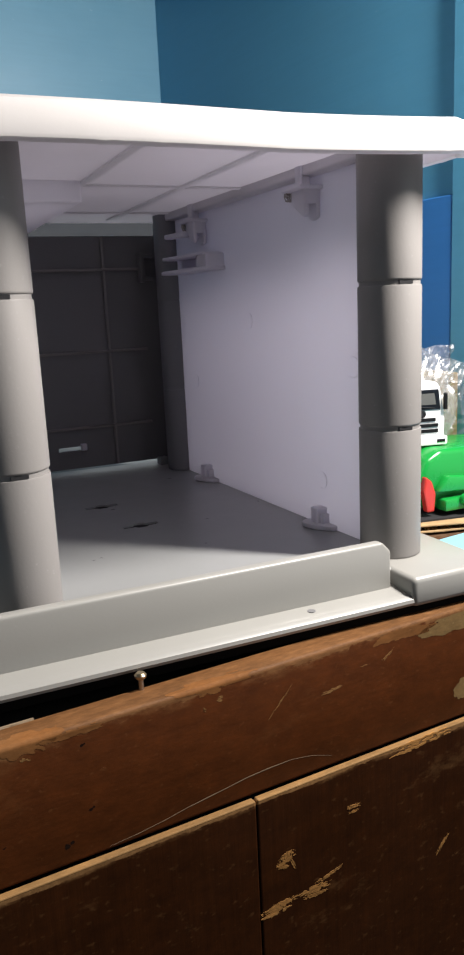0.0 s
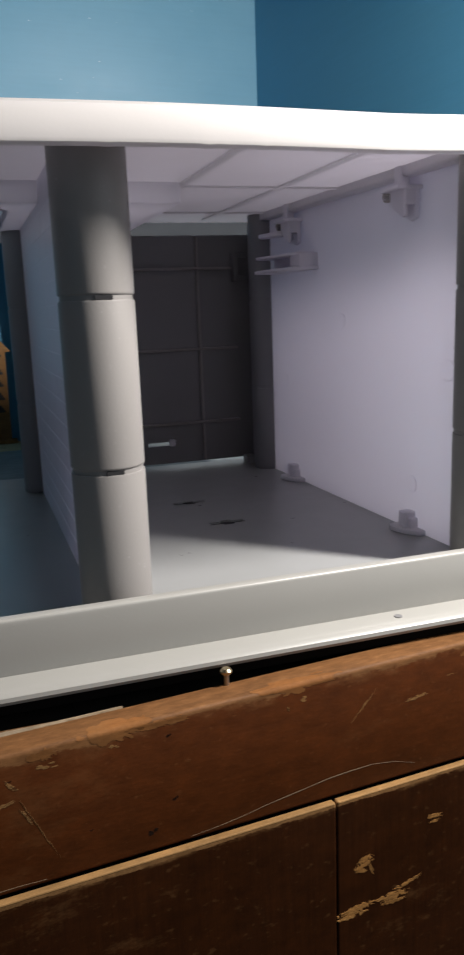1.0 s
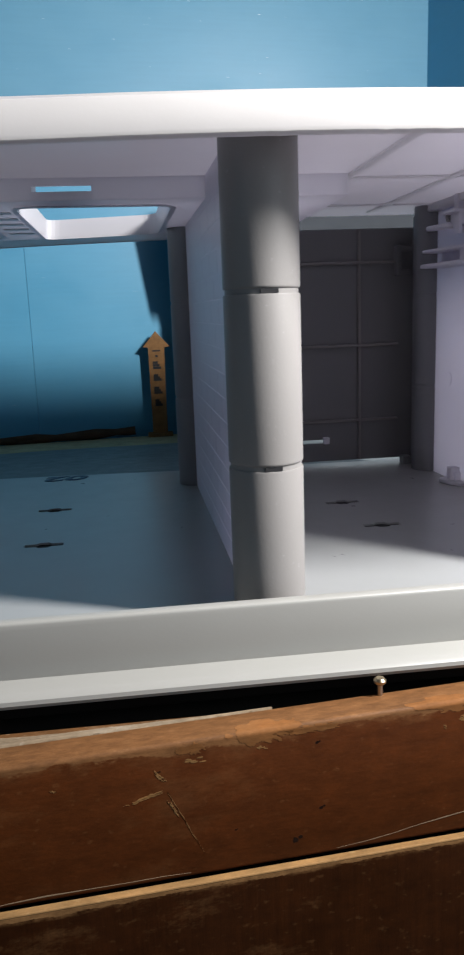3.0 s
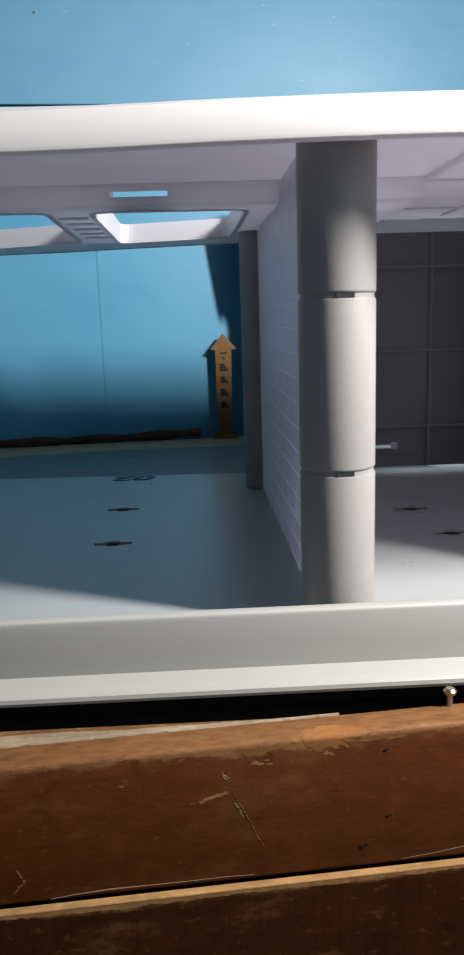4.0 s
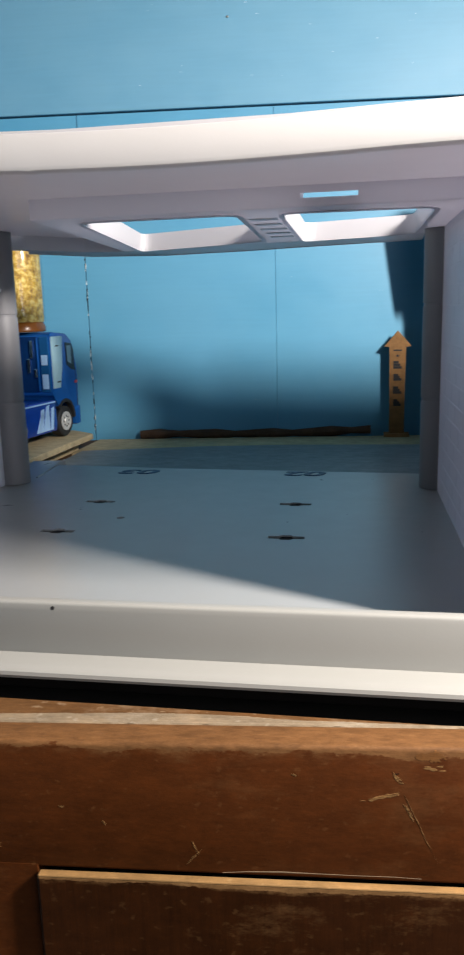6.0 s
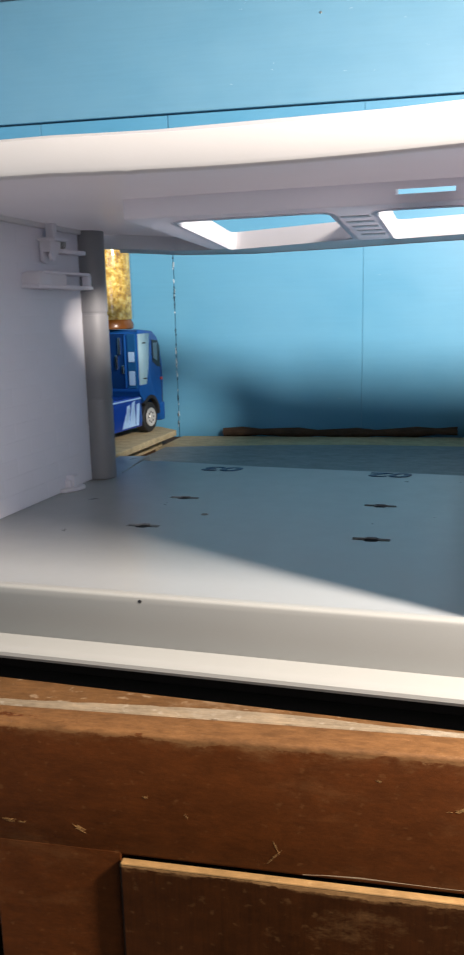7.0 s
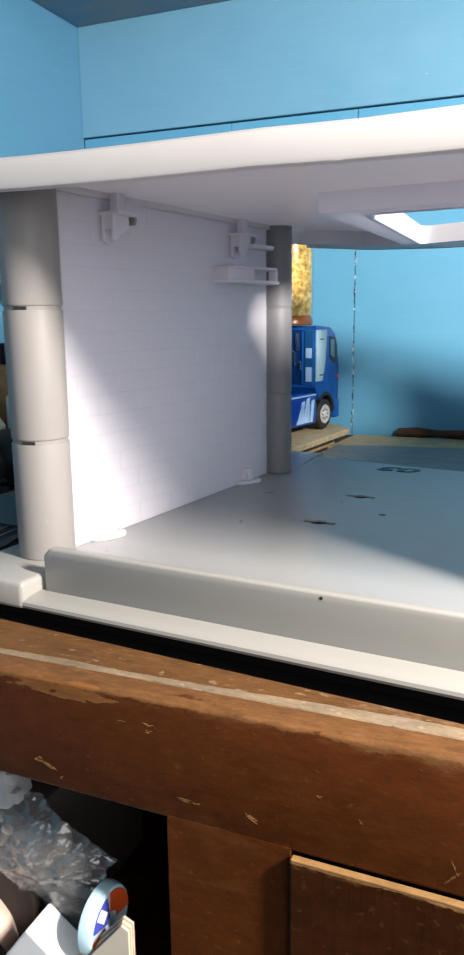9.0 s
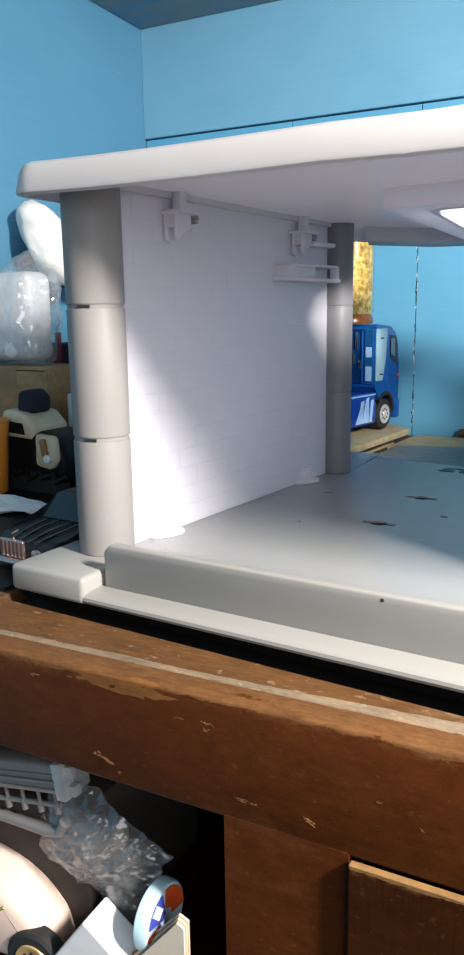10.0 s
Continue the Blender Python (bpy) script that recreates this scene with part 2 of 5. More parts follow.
# ---- mesh builders, centimetres ----


def part(name, bm, material, parent=None, label="", smooth=False):
    bmesh.ops.recalc_face_normals(bm, faces=bm.faces)
    bm.transform(Matrix.Diagonal((CM, CM, CM, 1)))
    me = bpy.data.meshes.new(name)
    bm.to_mesh(me)
    bm.free()
    if smooth:
        me.shade_smooth()
        me.set_sharp_from_angle(angle=radians(35))
    me.materials.append(material)
    ob = new(name, me)
    ob.parent = parent
    if label:
        ob["label"] = label
    return ob


def thing(name, m, label, category, group=""):
    ob = new(name)
    ob.empty_display_size = 0.02
    ob.matrix_world = m
    return tagged(ob, label, category, group)


def join(*bms):
    out = bmesh.new()
    for bm in bms:
        me = bpy.data.meshes.new("tmp")
        bm.to_mesh(me)
        bm.free()
        out.from_mesh(me)
        bpy.data.meshes.remove(me)
    return out


def moved(bm, m):
    bm.transform(m)
    return bm


def at(x, y, z, rx=0, ry=0, rz=0):
    return pose(x, y, z, rx, ry, rz)


def box(x0, x1, y0, y1, z0, z1, r=0.0, seg=2):
    bm = bmesh.new()
    bmesh.ops.create_cube(bm, size=1)
    for v in bm.verts:
        v.co = ((x0 + x1) / 2 + v.co.x * (x1 - x0), (y0 + y1) / 2 + v.co.y * (y1 - y0), (z0 + z1) / 2 + v.co.z * (z1 - z0))
    if r:
        bmesh.ops.bevel(bm, geom=bm.edges[:], offset=r, segments=seg, affect="EDGES", profile=0.5)
    return bm


def prism(pts, z0, z1, r=0.0, seg=2):
    """A polygon in x and y, drawn up from z0 to z1."""
    bm = bmesh.new()
    lo = [bm.verts.new((x, y, z0)) for x, y in pts]
    hi = [bm.verts.new((x, y, z1)) for x, y in pts]
    bm.faces.new(lo[::-1])
    bm.faces.new(hi)
    for i in range(len(pts)):
        j = (i + 1) % len(pts)
        bm.faces.new((lo[i], lo[j], hi[j], hi[i]))
    if r:
        bmesh.ops.bevel(bm, geom=bm.edges[:], offset=r, segments=seg, affect="EDGES", profile=0.5)
    return bm


def lathe(profile, n=40):
    """Rings of (radius, z) turned round the z axis, closed at both ends."""
    bm = bmesh.new()
    rings = [[bm.verts.new((r * math.cos(2 * math.pi * k / n), r * math.sin(2 * math.pi * k / n), z)) for k in range(n)] for r, z in profile]
    for a, b in zip(rings, rings[1:]):
        for k in range(n):
            j = (k + 1) % n
            bm.faces.new((a[k], a[j], b[j], b[k]))
    bm.faces.new(rings[0][::-1])
    bm.faces.new(rings[-1])
    return bm


def sweep(pts, r, n=8):
    """A round bar along points."""
    bm = bmesh.new()
    pts = [Vector(p) for p in pts]
    rings = []
    for i, p in enumerate(pts):
        d = (pts[min(i + 1, len(pts) - 1)] - pts[max(i - 1, 0)]).normalized()
        q = d.to_track_quat("Z", "Y")
        rr = r[i] if isinstance(r, (list, tuple)) else r
        rings.append([bm.verts.new(p + q @ Vector((rr * math.cos(2 * math.pi * k / n), rr * math.sin(2 * math.pi * k / n), 0))) for k in range(n)])
    for a, b in zip(rings, rings[1:]):
        for k in range(n):
            j = (k + 1) % n
            bm.faces.new((a[k], a[j], b[j], b[k]))
    bm.faces.new(rings[0][::-1])
    bm.faces.new(rings[-1])
    return bm


def cut(ob, *bms):
    """Takes the given solids out of a mesh."""
    for bm in bms:
        bmesh.ops.recalc_face_normals(bm, faces=bm.faces)
        bm.transform(Matrix.Diagonal((CM, CM, CM, 1)))
        me = bpy.data.meshes.new("cutter")
        bm.to_mesh(me)
        bm.free()
        tool = new("cutter", me)
        tool.matrix_world = ob.matrix_world
        mod = ob.modifiers.new("cut", "BOOLEAN")
        mod.object, mod.operation, mod.solver = tool, "DIFFERENCE", "EXACT"
        bpy.context.view_layer.update()
        done = bpy.data.meshes.new_from_object(ob.evaluated_get(bpy.context.evaluated_depsgraph_get()))
        ob.modifiers.remove(mod)
        old = ob.data
        ob.data = done
        bpy.data.objects.remove(tool)
        bpy.data.meshes.remove(me)
        if old.users == 0:
            bpy.data.meshes.remove(old)
    return ob


# ---- the room ----
WALL_V = 56.6
LEFT_U, RIGHT_U = -57.2, 31.1


def structure(name, bm, material, label, category="wall"):
    ob = part(name, bm, material)
    ob.matrix_world = ROOM
    return tagged(ob, label, category, kind="structure")


wall_back = structure("wall_back", box(LEFT_U - 3, RIGHT_U + 3, WALL_V + 0.9, WALL_V + 2, -60, 60), HOLE, "light blue painted plywood wall behind the chest")
for u0, u1 in ((LEFT_U, -40.03), (-39.97, -27.16), (-27.08, -8.61), (-8.592, RIGHT_U)):
    part("board", box(u0, u1, WALL_V, WALL_V + 0.88, -20, 29.35, 0.03, 1), BLUE, wall_back)
for kind in range(2):
    bm = bmesh.new()
    for k in range(34):
        z, h, w = random.uniform(-1, 28), random.uniform(0.15, 0.7), random.uniform(0.025, 0.075)
        u = -27.12 + random.uniform(-0.07, 0.07)
        lo, hi = [], []
        for y in (WALL_V - 0.02, WALL_V + 0.05):
            vs = [bm.verts.new((u + w * cx * random.uniform(0.5, 1), y, z + h * cz)) for cx, cz in ((-1, -0.5), (1, -0.35), (1, 0.4), (-0.6, 0.5))]
            (lo if y < WALL_V else hi).extend(vs)
        bm.faces.new(lo)
        for q in range(4):
            bm.faces.new((lo[q], lo[(q + 1) % 4], hi[(q + 1) % 4], hi[q]))
    part("crack_fleck", bm, (flat("bare_filler", (0.62, 0.72, 0.76), 0.4), HOLE)[kind], wall_back, ("pale flaked paint along the crack", "dark splits along the crack")[kind])
part("board", box(LEFT_U, RIGHT_U, WALL_V - 0.35, WALL_V + 0.88, 29.47, 60, 0.05, 1), BLUE_UP, wall_back)
part("pin", moved(lathe([(0.12, 0), (0.10, 0.08), (0.03, 0.12)], 10), at(-12.6, WALL_V - 0.35, 36.9, 90)), SPRING, wall_back)
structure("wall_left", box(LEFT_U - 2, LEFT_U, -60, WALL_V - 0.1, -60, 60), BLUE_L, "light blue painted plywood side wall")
wall_right = structure("wall_right", box(RIGHT_U, RIGHT_U + 2, 13.5, WALL_V - 0.1, -60, 60), BLUE_D, "darker blue painted side wall in shade")
part("panel", box(RIGHT_U - 0.3, RIGHT_U - 0.02, 15.65, 44, -1.4, 16.4, 0.05, 1), painted_board("bright_blue_paint", (0.03, 0.20, 0.56)), wall_right, "bright blue painted lower panel")
part("board", box(RIGHT_U - 0.33, RIGHT_U - 0.02, 13.5, 15.6, -2, 60, 0.06, 1), BLUE, wall_right)
# unseen ceiling and far walls, in browns picked to warm the bounced light
structure("ceiling", box(-160, 160, -220, 70, 215, 217), TAN, "unseen wooden ceiling, added to tint the bounced light", "ceiling")
structure("floor", box(-160, 160, -220, 70, -82, -80), BARE, "plain wooden floor", "floor")
structure("wall_behind", box(-160, 160, -222, -220, -80, 215), PANEL, "unseen dark brown wall, added to tint the bounced light")
structure("wall_far_left", box(-162, -160, -220, 70, -80, 215), PANEL, "unseen dark brown wall, added to tint the bounced light")
structure("wall_far_right", box(160, 162, -220, 70, -80, 215), PANEL, "unseen dark brown wall, added to tint the bounced light")
structure("wall_far_back", box(-160, 160, 70, 72, -80, 215), PANEL, "unseen dark brown wall, added to tint the bounced light")
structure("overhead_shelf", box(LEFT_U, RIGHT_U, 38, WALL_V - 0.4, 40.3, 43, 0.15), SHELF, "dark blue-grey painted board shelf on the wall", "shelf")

# ---- the wooden chest ----
chest = thing("wooden_chest", ROOM, "old brown varnished wooden chest with worn edges", "chest")


def front_slab(u0, u1, v0, v1, top, bottom, r, seg=2):
    """A board of the chest's front; top and bottom are heights at u0 and u1."""
    bm = bmesh.new()
    vs = [[bm.verts.new((u, v, z)) for v, z in ((v0, b), (v1, b), (v1, t), (v0, t))] for u, t, b in ((u0, top[0], bottom[0]), (u1, top[1], bottom[1]))]
    for k in range(4):
        bm.faces.new((vs[0][k], vs[0][(k + 1) % 4], vs[1][(k + 1) % 4], vs[1][k]))
    bm.faces.new(vs[0])
    bm.faces.new(vs[1])
    if r:
        bmesh.ops.bevel(bm, geom=bm.edges[:], offset=r, segments=seg, affect="EDGES", profile=0.5)
    return bm


def seam(u):
    return -5.98 - 0.0135 * u


part("top", box(LEFT_U, RIGHT_U, 13, WALL_V - 0.1, -3.2, -1.5, 0.05), BARE, chest, "bare worn wooden top board")
part("top", box(LEFT_U, -32.4, 1.22, 12.95, -3.2, -1.5, 0.05), BARE, chest)
part("top", box(19.5, RIGHT_U, 1.22, 12.95, -3.2, -1.5, 0.05), BARE, chest)
# near-black board: the gap's shade is put into its colour
part("recess", box(-32.4, 19.5, 1.22, 13, -3.2, -2.1), flat("gap_shade_brown", (0.016, 0.011, 0.008), 0.9), chest, "sunken board between the rail and the top boards, coloured as gap shade")
wedge = part("inner_board", prism([(-32.3, 1.22), (-2.2, 1.22), (-2.2, 1.25), (-32.3, 4.15)], -2.1, -1.5, 0.03, 1), INNER, chest, "worn inner board along the rail")
rail = part("rail", front_slab(LEFT_U, RIGHT_U, 0.0, 1.18, (-1.5, -1.5), (seam(LEFT_U), seam(RIGHT_U)), 0.14, 3), BROWN, chest, "brown rail with varnish rubbed off its upper edge", True)
bm = bmesh.new()
rows = []
for i in range(561):
    u = -56.5 + i * 0.1
    w = 0.26 + 0.10 * noise.noise((u * 0.35, 0, 0)) + 0.05 * noise.noise((u * 1.7, 3, 0)) + 0.025 * noise.noise((u * 9.7, 1, 0)) + 0.3 * max(0, 1 - abs(u + 12) / 7)
    w = max(0.03, w) * min(1, max(0.06, (-1.5 - u) / 7))
    h = -1.482 + 0.006 * noise.noise((u * 0.9, 9, 0))
    rows.append([bm.verts.new(p) for p in ((u, 1.10 + 0.08 * noise.noise((u * 3.0, 7, 0)), -1.56), (u, 1.15, h - 0.02), (u, 1.2 + w * 0.5, h), (u, 1.2 + w, -1.49))])
for a, b in zip(rows, rows[1:]):
    for k in range(3):
        bm.faces.new((a[k], b[k], b[k + 1], a[k + 1]))
part("splintered_edge", bm, SPLINTER, chest, "pale splintered edge of the inner board")
panels = []
for u0, u1 in ((-14.95, 6.26), (6.285, 30.4)):
    t0, t1 = seam(u0) - 0.01, seam(u1) - 0.01
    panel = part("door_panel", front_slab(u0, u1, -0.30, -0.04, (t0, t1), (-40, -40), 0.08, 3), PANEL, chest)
    part("edge_band", front_slab(u0 + 0.04, u1 - 0.04, -0.305, -0.036, (t0 + 0.01, t1 + 0.01), (t0 - 0.085, t1 - 0.085), 0.04, 2), EDGE, panel, "lighter rubbed upper edge")
    part("door_core", front_slab(u0 + 0.15, u1, 0.0, 1.0, (t0 - 0.5, t1 - 0.5), (-40, -40), 0.0), HOLE, panel)
    panels.append(panel)
part("stile", front_slab(-19.3, -14.98, -0.004, 1.2, (seam(-19) + 0.16, seam(-15) + 0.16), (-40, -40), 0.03), BROWN, chest)
part("back_panel", box(-57, -19.4, 30, 31, -40, -3.3), PANEL, chest)
part("compartment_floor", box(-57, -19.4, -0.4, 30, -16.78, -15.78, 0.05), PANEL, chest)
part("divider", box(-19.3, -18.8, 1.3, 30, -40, -3.3), PANEL, chest)

SCRATCH = varnished("bare_scratch", (0.07, 0.03, 0.010), (0.27, 0.145, 0.052), (0.40, 0.25, 0.11), None, (25, 25, 90), rough=0.7)
GOLDEN = varnished("golden_bare_wood", (0.09, 0.036, 0.009), (0.40, 0.20, 0.06), (0.52, 0.33, 0.14), None, (25, 25, 90), rough=0.7)
PALE_SCRATCH = plastic("pale_scratch", (0.20, 0.145, 0.09), 0.7, 0.3, 0, 0.5)


def scratch(pts, w, v, parent, material=None, strands=4):
    """A scuff on the chest's front: several thin, broken, shallow strands along points (u, z); w: half its width."""
    bm = bmesh.new()
    n = len(pts) - 1
    for j in range(strands):
        a = 0 if strands == 1 else random.randint(0, n // 3)
        b = n if strands == 1 else random.randint(2 * n // 3, n)
        off = 0 if strands == 1 else w * random.uniform(-0.8, 0.8)
        ups, downs = [], []
        for i in range(a, b + 1):
            u, z = pts[i]
            f = math.sin(math.pi * (i - a + 0.2) / (b - a + 0.4)) * w * (0.2 + 0.5 * random.random()) * (1 if strands == 1 else 0.5)
            o = off + w * 0.25 * noise.noise((u * 2.1, z * 2.1, j * 3.7))
            ups.append(bm.verts.new((u, v - 0.001 * j, z + o + f)))
            downs.append(bm.verts.new((u, v - 0.001 * j, z + o - f)))
        for i in range(len(ups) - 1):
            if strands > 1 and random.random() < 0.3:
                continue
            bm.faces.new((ups[i], ups[i + 1], downs[i + 1], downs[i]))
    res = bmesh.ops.extrude_face_region(bm, geom=bm.faces[:])
    for e in res["geom"]:
        if isinstance(e, bmesh.types.BMVert):
            e.co.y += 0.04
    return part("scratch", bm, material or SCRATCH, parent)


def edge_patch(u0, u1, s0, s1, seed, material):
    """A flake gone from the rail's upper edge, bent over its rounding; s runs up the front and over the top from the rounding's foot."""
    bm = bmesh.new()
    r, lift, step = 0.14, 0.006, 0.025
    def at_s(s):
        if s < 0:
            return (-lift, -1.64 + s)
        a = min(s / r, math.pi / 2)
        return (r - (r + lift) * math.cos(a) + max(0, s - r * math.pi / 2), -1.64 + (r + lift) * math.sin(a))
    nu, ns = int((u1 - u0) / step), int((s1 - s0) / step)
    grid = {}
    for i in range(nu + 1):
        for j in range(ns + 1):
            v, z = at_s(s0 + j * step)
            grid[i, j] = bm.verts.new((u0 + i * step, v, z))
    for i in range(nu):
        for j in range(ns):
            x, y = 2 * (i + 0.5) / nu - 1, 2 * (j + 0.5) / ns - 1
            if x * x + y * y + 0.7 * noise.noise((x * 2.2, y * 2.2, seed)) + 0.35 * noise.noise((x * 6, y * 4, seed + 4)) < 0.62:
                bm.faces.new((grid[i, j], grid[i + 1, j], grid[i + 1, j + 1], grid[i, j + 1]))
    for w in [w for w in bm.verts if not w.link_faces]:
        bm.verts.remove(w)
    return part("worn_patch", bm, material, rail, "pale patch where the varnish flaked off")


def line(u0, z0, u1, z1, n=14, wob=0.08):
    return [(u0 + (u1 - u0) * k / n, z0 + (z1 - z0) * k / n + wob * noise.noise((u0 + k * 0.7, z0, 2))) for k in range(n + 1)]


def chips(spots, v, parent, material, name="chipping", flat_on_top=False):
    """Small irregular flakes where the varnish has chipped: spots (u, z, length, height)."""
    bm = bmesh.new()
    for u, z, a, h in spots:
        n = random.randint(6, 9)
        ring = [(u + a * (0.45 + 0.55 * random.random()) * math.cos(2 * math.pi * k / n), z + h * (0.45 + 0.55 * random.random()) * math.sin(2 * math.pi * k / n)) for k in range(n)]
        tops = [bm.verts.new((p, q, v) if flat_on_top else (p, v, q)) for p, q in ring]
        lows = [bm.verts.new((p, q, v - 0.03) if flat_on_top else (p, v + 0.03, q)) for p, q in ring]
        bm.faces.new(tops)
        for k in range(n):
            bm.faces.new((tops[k], tops[(k + 1) % n], lows[(k + 1) % n], lows[k]))
    return part(name, bm, material, parent)


long = [(9.67, -5.68), (8.8, -5.38), (7.9, -5.24), (6.95, -5.24), (6.1, -5.28), (5.3, -5.38), (4.57, -5.46), (3.8, -5.55), (3.0, -5.68), (2.1, -5.78), (1.13, -5.84)]
scratch(long, 0.026, -0.008, rail, PALE_SCRATCH, 1)
for u0, z0, u1, z1, w in ((8.06, -2.44, 7.03, -3.42, 0.035), (-5.22, -3.22, -4.0, -2.94, 0.05), (-4.3, -2.3, -3.95, -2.7, 0.07), (-3.94, -3.0, -2.77, -5.6, 0.03), (-4.0, -3.2, -3.6, -3.9, 0.07),
                          (-10.2, -4.67, -10.0, -5.1, 0.06), (-9.9, -5.0, -10.4, -5.5, 0.03), (-16.5, -4.84, -16.05, -5.06, 0.07), (-18.9, -4.85, -18.3, -4.9, 0.05), (-20.1, -2.4, -19.6, -2.48, 0.035), (-24.2, -4.8, -23.6, -5.0, 0.12),
                          (9.2, -3.2, 10.2, -3.1, 0.06), (4.6, -2.3, 4.75, -2.35, 0.05), (11.9, -2.7, 12.6, -2.3, 0.05), (-14.2, -3.6, -14.0, -3.63, 0.04), (-7.2, -2.4, -7.0, -2.42, 0.03), (-12.9, -4.1, -12.75, -4.2, 0.03)):
    scratch(line(u0, z0, u1, z1), w * 1.3, -0.006, rail, None, 5)
right_panel = panels[1]
for u0, z0, u1, z1, w in ((6.55, -10.95, 8.2, -10.75, 0.16), (8.0, -10.75, 10.1, -10.75, 0.12), (8.4, -10.95, 9.6, -11.1, 0.06), (9.0, -10.6, 10.3, -10.35, 0.05), (7.3, -9.0, 8.2, -8.85, 0.16), (7.9, -9.0, 8.2, -9.6, 0.13),
                          (7.4, -9.15, 7.9, -9.3, 0.08), (10.5, -8.0, 11.2, -8.05, 0.06), (10.6, -8.25, 11.1, -8.25, 0.04), (15.1, -11.9, 15.8, -11.2, 0.10), (12.2, -6.5, 16.0, -6.45, 0.13)):
    scratch([(-6.0 + (u + 5.9) * 0.978, 10.15 + (z - 10.4) * 0.978) for u, z in line(u0, z0, u1, z1, 20, 0.06)], w * 1.5, -0.304, right_panel, GOLDEN, 10)

for u, z, a, h in ((-24.3, -4.7, 0.22, 0.12), (-23.4, -5.2, 0.1, 0.06), (-20.9, -2.5, 0.14, 0.02), (-19.9, -2.7, 0.12, 0.05), (-18.2, -4.9, 0.16, 0.04), (5.2, -2.1, 0.2, 0.1), (-3.1, -2.15, 0.3, 0.08), (-1.2, -2.05, 0.16, 0.06), (11.2, -2.6, 0.16, 0.03), (-27.0, -2.2, 0.2, 0.05)):
    chips([(u + random.gauss(0, a * 0.5), z + random.gauss(0, h * 0.5), a * random.uniform(0.2, 0.6), h * random.uniform(0.2, 0.6)) for k in range(7)], -0.005, rail, SCRATCH, "worn_patch")
PIT = varnished("dark_pit", (0.006, 0.0022, 0.0008), (0.012, 0.0045, 0.0016), (0.02, 0.008, 0.003), None, rough=0.8)
SALMON = varnished("fresh_bare_wood", (0.085, 0.032, 0.010), (0.20, 0.085, 0.026), (0.30, 0.15, 0.06), None, (12, 60, 60), rough=0.65)
edge_patch(-2.2, 0.1, -0.38, 0.75, 1.3, SALMON)
edge_patch(-0.9, 1.5, -0.2, 0.12, 5.1, SALMON)
edge_patch(-3.7, -2.7, -0.34, 0.1, 8.4, SALMON)
edge_patch(3.4, 6.8, -0.22, 0.6, 3.3, SALMON)
OLIVE = varnished("olive_bare_wood", (0.09, 0.05, 0.018), (0.20, 0.125, 0.05), (0.34, 0.25, 0.13), None, (14, 40, 40), rough=0.7)
edge_patch(11.2, 15.0, -0.5, 0.1, 6.6, SALMON)
edge_patch(13.4, 18.2, -0.8, 0.05, 4.2, OLIVE)
edge_patch(15.5, 18.0, -4.25, -2.4, 7.7, OLIVE)
edge_patch(-25.8, -20.8, -0.62, 0.35, 2.2, SALMON)
scratch([(u, seam(u) + h) for u, h in ((-9.3, 0.10), (-8.6, 0.17), (-7.6, 0.21), (-6.4, 0.2), (-5.2, 0.19), (-4.2, 0.2), (-3.4, 0.17))], 0.035, -0.008, rail, PALE_SCRATCH, 1)
for u, z, a in ((0.55, -2.17, 0.08), (-0.17, -5.3, 0.16), (0.65, -4.35, 0.1), (-4.2, -2.35, 0.07), (-2.0, -4.6, 0.05)):
    chips([(u, z, a, a * 0.8), (u + a, z + a * 0.4, a * 0.6, a * 0.5)], -0.004, rail, PIT, "pit")
flecks = []
for k in range(26):
    u = random.choice((random.uniform(-26, 25), random.gauss(-6, 5), random.gauss(14, 6)))
    flecks.append((u, random.uniform(30, 41), random.uniform(0.03, 0.22), random.uniform(0.008, 0.03)))
chips([f for f in flecks if -26 < f[0] < 29], WALL_V - 0.356, wall_back, flat("bare_white_fleck", (0.62, 0.74, 0.8), 0.4), "paint_fleck")
chips([(random.uniform(-26, 28), random.uniform(0, 28), random.uniform(0.03, 0.2), random.uniform(0.01, 0.04)) for k in range(26)], WALL_V - 0.006, wall_back, BLUE_D, "dent")

# ---- the toy garage ----
toy = thing("toy_garage", pose(0, 0, 0), "grey and white plastic toy garage with round columns, on the chest", "toy garage")

base = part("base_plate", prism([(-32.2, -1.5), (17.8, -1.5), (17.8, 25.6), (-1.7, 26.3), (-10, 26.9), (-19, 27.5), (-26.6, 28.45), (-27.75, 28.5), (-27.3, 23.8), (-32.2, 23.8)], -1.1, 0, 0.06, 1), FLOOR, toy, "", False)


part("rear_wing", prism([(-30.5, 23.84), (-27.5, 23.84), (-28.15, 30.6), (-30.4, 30.2)], -1.1, -0.04, 0.04, 1), FLOOR, toy)
part("wing_edge", prism([(-27.49, 23.9), (-27.34, 23.9), (-27.85, 28.6), (-27.98, 30.6), (-28.12, 30.6)], -1.1, 0.05, 0.03, 1), BASE, toy, "pale raised edge")


